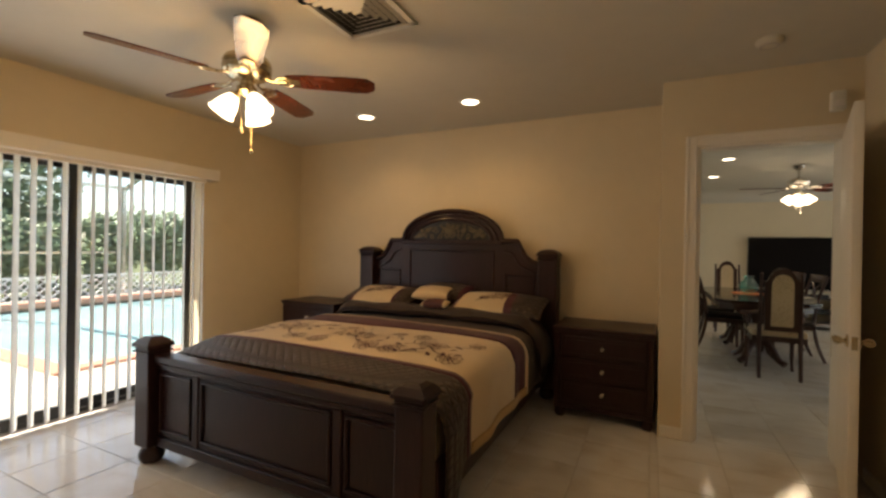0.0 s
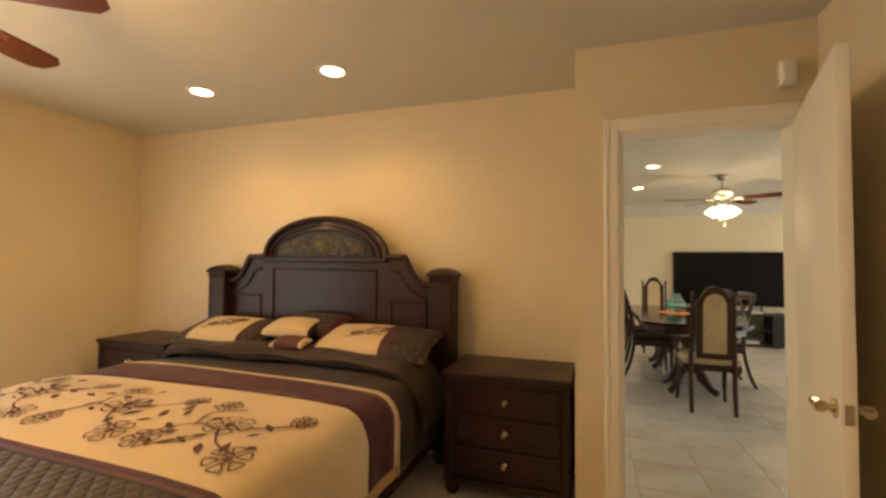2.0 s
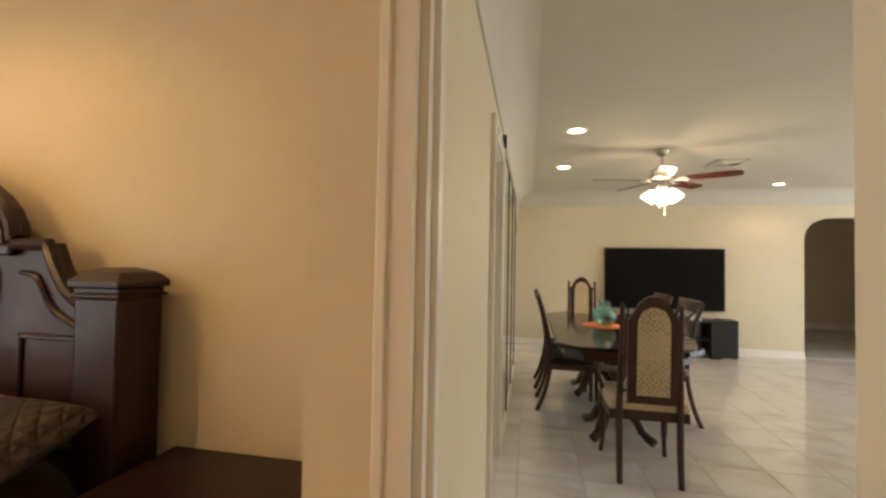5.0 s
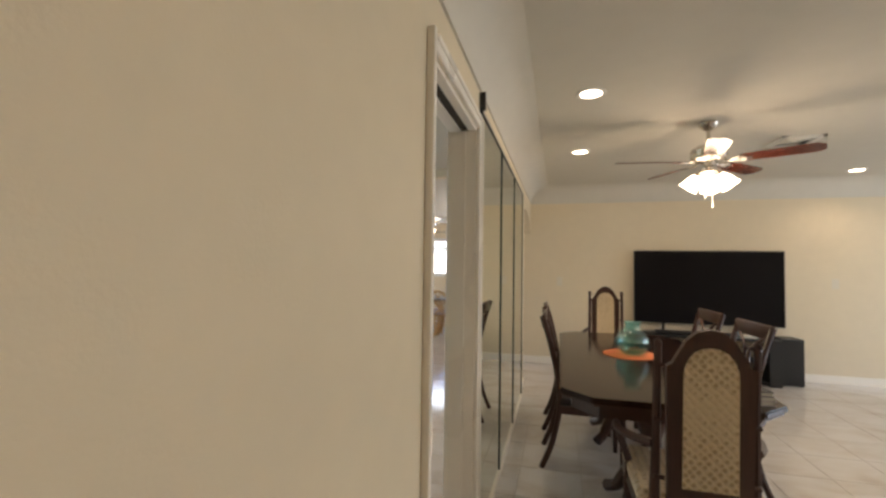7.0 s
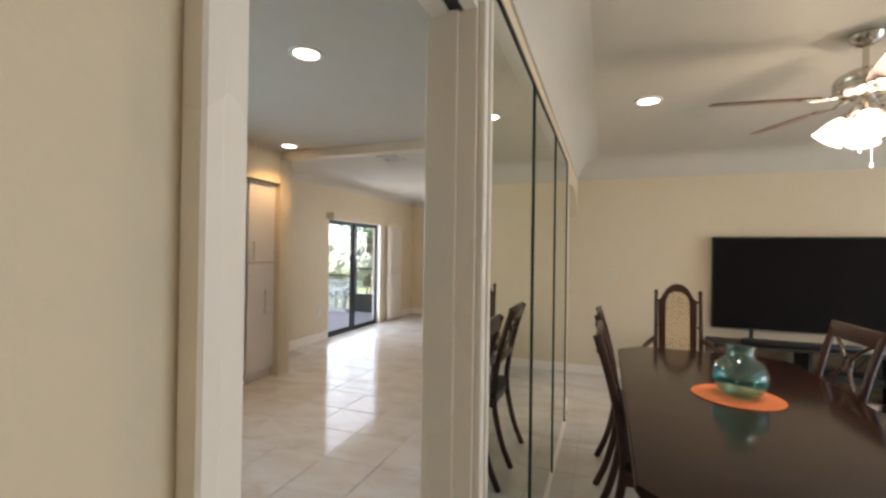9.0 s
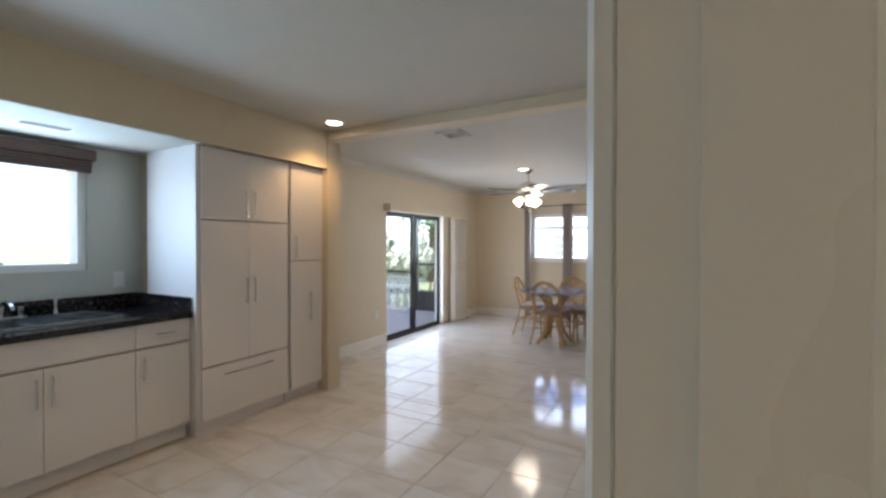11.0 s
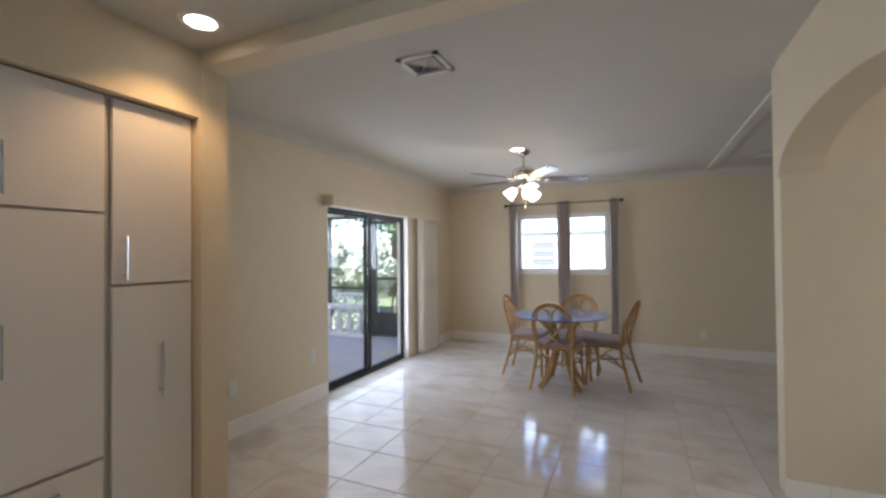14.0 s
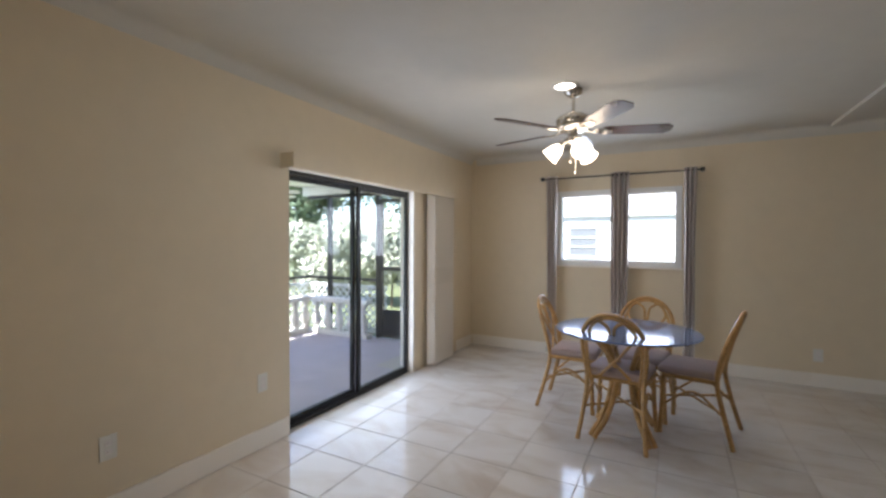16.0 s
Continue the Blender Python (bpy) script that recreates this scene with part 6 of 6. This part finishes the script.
cage = thing("screen_enclosure", (0, 0, 0), label="dark aluminium screen enclosure frame round the patio", category="screen enclosure")
for x in (-5.76, -4.83, -4.06):
    part("post", boxes((x - 0.03, x + 0.03, 12.84, 12.90, -0.03, 2.08)), "frame", cage)
part("top_rail", boxes((-6.2, -4.09, 12.845, 12.895, 2.03, 2.079)), "frame", cage)
part("mid_rail", boxes((-6.2, -4.86, 12.855, 12.885, 0.78, 0.82)), "frame", cage)
for y in (9.4, 10.9):
    part("post", boxes((-6.22, -6.16, y - 0.03, y + 0.03, -0.03, 2.22)), "frame", cage)
part("mid_rail", boxes((-6.21, -6.17, 7.6, 12.84, 0.78, 0.82)), "frame", cage)
sd = thing("screen_door", (-4.80, 12.87, -0.03), label="dark framed screen door with a solid kick panel to the garden", category="door")
part("door_frame", boxes((0.0, 0.05, -0.02, 0.02, 0.02, 2.0), (0.66, 0.71, -0.02, 0.02, 0.02, 2.0), (0.05, 0.66, -0.02, 0.02, 1.95, 2.0), (0.05, 0.66, -0.02, 0.02, 0.98, 1.03)), "frame", sd)
part("kick_panel", boxes((0.05, 0.66, -0.012, 0.012, 0.02, 0.42)), "frame", sd)
part("header_panel", boxes((0.0, 0.71, -0.015, 0.015, 2.06, 2.12)), "coping", sd)

pc = thing("pool_enclosure", (0, 0, 0), label="pale aluminium pool cage of posts and sloping roof beams", category="screen enclosure")
for y in (1.2, 3.6, 6.0):
    part("post", boxes((-12.03, -11.95, y - 0.04, y + 0.04, -0.03, 2.6)), "nickel", pc)
    part("roof_beam", bm_tube(bmesh.new(), [(-11.99, y, 2.6), (-9.5, y, 3.6), (-6.4, y, 3.6), (-4.05, y, 2.75)], 0.05, 4), "nickel", pc)
part("chair_rail", boxes((-12.01, -11.97, 1.2, 6.0, 1.0, 1.05)), "nickel", pc)
part("top_rail", boxes((-12.03, -11.95, 1.2, 6.0, 2.6, 2.68)), "nickel", pc)

pf = ceiling_fan(-5.9, 11.6, 15, "white_pvc", "plastic_white", 1, 0, "white patio ceiling fan under the porch roof", 0.08)
pf.location.z = 2.22
for o in pf.children:
    if o.name.startswith("shade"):
        o.data = o.data.copy()
        o.data.materials[0] = M["plastic_white"]


def leaf_cloud(bm, rnd, n, size, shape):
    """n small folded leaves at places that shape() gives."""
    for _ in range(n):
        p, d = shape(rnd)
        s = size * rnd.uniform(0.6, 1.3)
        a = Vector((rnd.gauss(0, 1), rnd.gauss(0, 1), rnd.gauss(0, 0.8))).normalized()
        b = (a.cross(Vector(d) + Vector((0.01, 0.02, 0.3)))).normalized()
        c = a.cross(b) * 0.25
        p = Vector(p)
        v = [bm.verts.new(q) for q in (p, p + s * (0.5 * a + 0.28 * b + c * 0.4), p + s * a, p + s * (0.5 * a - 0.28 * b + c * 0.4))]
        bm.faces.new((v[0], v[1], v[2])), bm.faces.new((v[0], v[2], v[3]))


def hedge(name, x0, x1, y0, y1, h, label, n, material, size, seed):
    t = thing(name, ((x0 + x1) / 2, (y0 + y1) / 2, -0.14), label=label, category="hedge")
    rnd = random.Random(seed)
    w, d = (x1 - x0) / 2, (y1 - y0) / 2
    lumps = [(rnd.uniform(-w, w), rnd.uniform(-d, d) * 0.6, h * rnd.uniform(0.25, 0.88), rnd.uniform(0.35, 0.6) * min(h * 0.5, 1.0)) for _ in range(int((w + d) * 7))]

    def shape(r):
        cx, cy, cz, rad = r.choice(lumps)
        v = Vector((r.gauss(0, 1), r.gauss(0, 1), r.gauss(0, 1))).normalized()
        k = rad * r.uniform(0.7, 1.1)
        return (cx + v.x * k, cy + v.y * k, max(0.05, cz + v.z * k)), v
    bm = bmesh.new()
    leaf_cloud(bm, rnd, n, size, shape)
    part("foliage", bm, material, t)
    bm = bmesh.new()
    for k in range(int((w + d) * 3)):
        x, y = rnd.uniform(-w, w), rnd.uniform(-d, d) * 0.5
        bm_tube(bm, [(x, y, 0), (x + rnd.uniform(-0.2, 0.2), y + rnd.uniform(-0.1, 0.1), h * 0.5), (x + rnd.uniform(-0.4, 0.4), y, h * 0.85)], [0.03, 0.02, 0.008], 5)
    part("branch", bm, "bark", t)
    return t


def tree(x, y, h, r, seed, label):
    t = thing("tree", (x, y, -0.14), label=label, category="tree", group="garden trees")
    rnd = random.Random(seed)
    bm = bm_tube(bmesh.new(), [(0, 0, 0), (0.08, 0.05, h * 0.3), (0.0, 0.1, h * 0.6), (0.1, 0, h * 0.85)], [0.18, 0.14, 0.09, 0.03], 8)
    lumps = []
    for k in range(9):
        a = rnd.uniform(0, 6.28)
        z = h * rnd.uniform(0.35, 0.85)
        e = (r * 0.7 * math.cos(a), r * 0.7 * math.sin(a), z + h * 0.1)
        bm_tube(bm, [(0.04, 0.05, z * 0.75), (e[0] * 0.5, e[1] * 0.5, z), e], [0.07, 0.045, 0.015], 6)
        lumps.append((*e, r * rnd.uniform(0.35, 0.55)))
    for k in range(12):
        a = rnd.uniform(0, 6.28)
        q = r * rnd.uniform(0, 0.8)
        lumps.append((q * math.cos(a), q * math.sin(a), h * rnd.uniform(0.45, 1.0), r * rnd.uniform(0.25, 0.45)))
    part("trunk", bm, "bark", t, smooth=True)

    def shape(g):
        cx, cy, cz, rad = g.choice(lumps)
        v = Vector((g.gauss(0, 1), g.gauss(0, 1), g.gauss(0, 1))).normalized()
        k = rad * g.uniform(0.6, 1.1)
        return (cx + v.x * k, cy + v.y * k, cz + v.z * k), v
    bm = bmesh.new()
    leaf_cloud(bm, rnd, 9000, 0.20, shape)
    part("crown", bm, "leaf", t)


hedge("hedge", -14.6, -12.9, -1.5, 10.5, 2.3, "dense green garden hedge beyond the pool fence", 26000, "leaf", 0.16, 3)
hedge("hedge", -9.8, -3.6, 15.4, 16.8, 1.75, "hedge with pale cream-edged leaves behind the patio", 42000, "leaf_pale", 0.13, 4)
hedge("hedge", -11.5, -10.4, 9.9, 14.4, 1.5, "hedge with pale cream-edged leaves beside the patio", 26000, "leaf_pale", 0.13, 5)
tree(-17.5, 4.7, 4.2, 2.3, 21, "broad leafy green garden tree beyond the hedge")
tree(-17.5, 0.8, 3.6, 2.3, 22, "leafy green garden tree beyond the hedge")
tree(-19.5, 17.0, 4.0, 2.2, 23, "leafy green garden tree beyond the hedge")
tree(-9.0, 20.5, 5.5, 2.8, 24, "tall leafy tree behind the patio hedge")
tree(-13.0, 19.0, 5.0, 2.6, 25, "leafy tree behind the patio hedge")

# the neighbour's house
nh = thing("house", (-4.5, 19.0, -0.14), label="white stucco neighbour house with a low grey tiled roof", category="house")
part("wall", boxes((0, 12, 0, 6, 0, 2.15)), "stucco", nh)
roof = bmesh.new()
bm_prism(roof, [(-0.05, 2.15), (-0.05, 2.25), (3.0, 3.2), (6.2, 2.25), (6.2, 2.15)], "x", -0.5, 12.5)
part("roof", roof, "roof", nh)
part("fascia", boxes((-0.5, 12.5, -0.075, -0.052, 2.14, 2.27)), "white_pvc", nh)
for x in (1.05, 5.5, 8.6):
    w = tagged(new("window"), "")
    w.parent = nh
    part("frame", boxes((x, x + 0.75, -0.03, 0.0, 1.12, 1.16), (x, x + 0.75, -0.03, 0.0, 1.85, 1.89), (x, x + 0.05, -0.03, 0.0, 1.16, 1.85), (x + 0.70, x + 0.75, -0.03, 0.0, 1.16, 1.85), (x + 0.05, x + 0.70, -0.03, 0.0, 1.38, 1.41), (x + 0.05, x + 0.70, -0.03, 0.0, 1.61, 1.64)), "white_pvc", w)
    for z0, z1 in ((1.16, 1.38), (1.41, 1.61), (1.64, 1.85)):
        part("pane", boxes((x + 0.05, x + 0.70, -0.012, -0.006, z0, z1)), "pane_grey", w)

# ---- floor tiles ----
S = 0.394
NX0, NY0 = 0.045, 6.735
rooms = ((-3.75, 0.09, -1.8, 3.62), (0.09, 1.15, -1.8, 3.24), (0.30, 8.0, 3.24, 8.05), (0.30, 8.0, 8.05, 9.55), (-2.87, 0.30, 3.87, 8.05), (-2.87, 0.30, 8.05, 8.24), (-3.45, 0.30, 8.24, 13.08), (0.30, 8.0, 9.68, 13.08))
near = ((-0.75, 1.15, 1.3, 3.62), (0.33, 2.1, 3.24, 6.2), (-2.87, 0.2, 6.0, 8.3), (-3.0, 0.1, 8.3, 11.0))


def tile_bm(x0, x1, y0, y1):
    return bm_box(bmesh.new(), x0, x1, y0, y1, -0.0058, 0.0, 0.0018, 1)


whole = tile_bm(-S / 2 + 0.0022, S / 2 - 0.0022, -S / 2 + 0.0022, S / 2 - 0.0022)
tile_mesh = bpy.data.meshes.new("floor_tile")
whole.to_mesh(tile_mesh)
whole.free()
tile_mesh.materials.append(M["tile"])
floor_of = {}
floor = thing("floor", (0, 0, 0), label="polished cream marble-look floor tiles with brown grout", kind="structure")
verts, faces, done, count = [], [], set(), 0
for x0, x1, y0, y1 in rooms:
    i = math.floor((x0 - NX0) / S)
    while NX0 + i * S < x1:
        j = math.floor((y0 - NY0) / S)
        while NY0 + j * S < y1:
            a, b, c, d = max(NX0 + i * S, x0), min(NX0 + (i + 1) * S, x1), max(NY0 + j * S, y0), min(NY0 + (j + 1) * S, y1)
            cx, cy = NX0 + (i + 0.5) * S, NY0 + (j + 0.5) * S
            if b - a > 0.01 and d - c > 0.01:
                full = b - a > S - 1e-4 and d - c > S - 1e-4
                if full and count < 300 and any(p < cx < q and r < cy < s2 for p, q, r, s2 in near):
                    o = new("floor_tile", tile_mesh)
                    o.parent, o.location = floor, (cx, cy, 0)
                    count += 1
                else:
                    k = len(verts)
                    g = 0.0022
                    for z, e in ((-0.0058, g), (-0.0012, g), (0.0, g + 0.0014)):
                        verts += [(a + e, c + e, z), (b - e, c + e, z), (b - e, d - e, z), (a + e, d - e, z)]
                    for m in (0, 4):
                        faces += [(k + m + q, k + m + (q + 1) % 4, k + m + 4 + (q + 1) % 4, k + m + 4 + q) for q in range(4)]
                    faces.append((k + 8, k + 9, k + 10, k + 11))
            j += 1
        i += 1
me = bpy.data.meshes.new("floor_tiling")
me.from_pydata(verts, [], faces)
me.materials.append(M["tile"])
rest = new("floor_tiling", me)
rest.parent = floor
tagged(rest, kind="stuff")
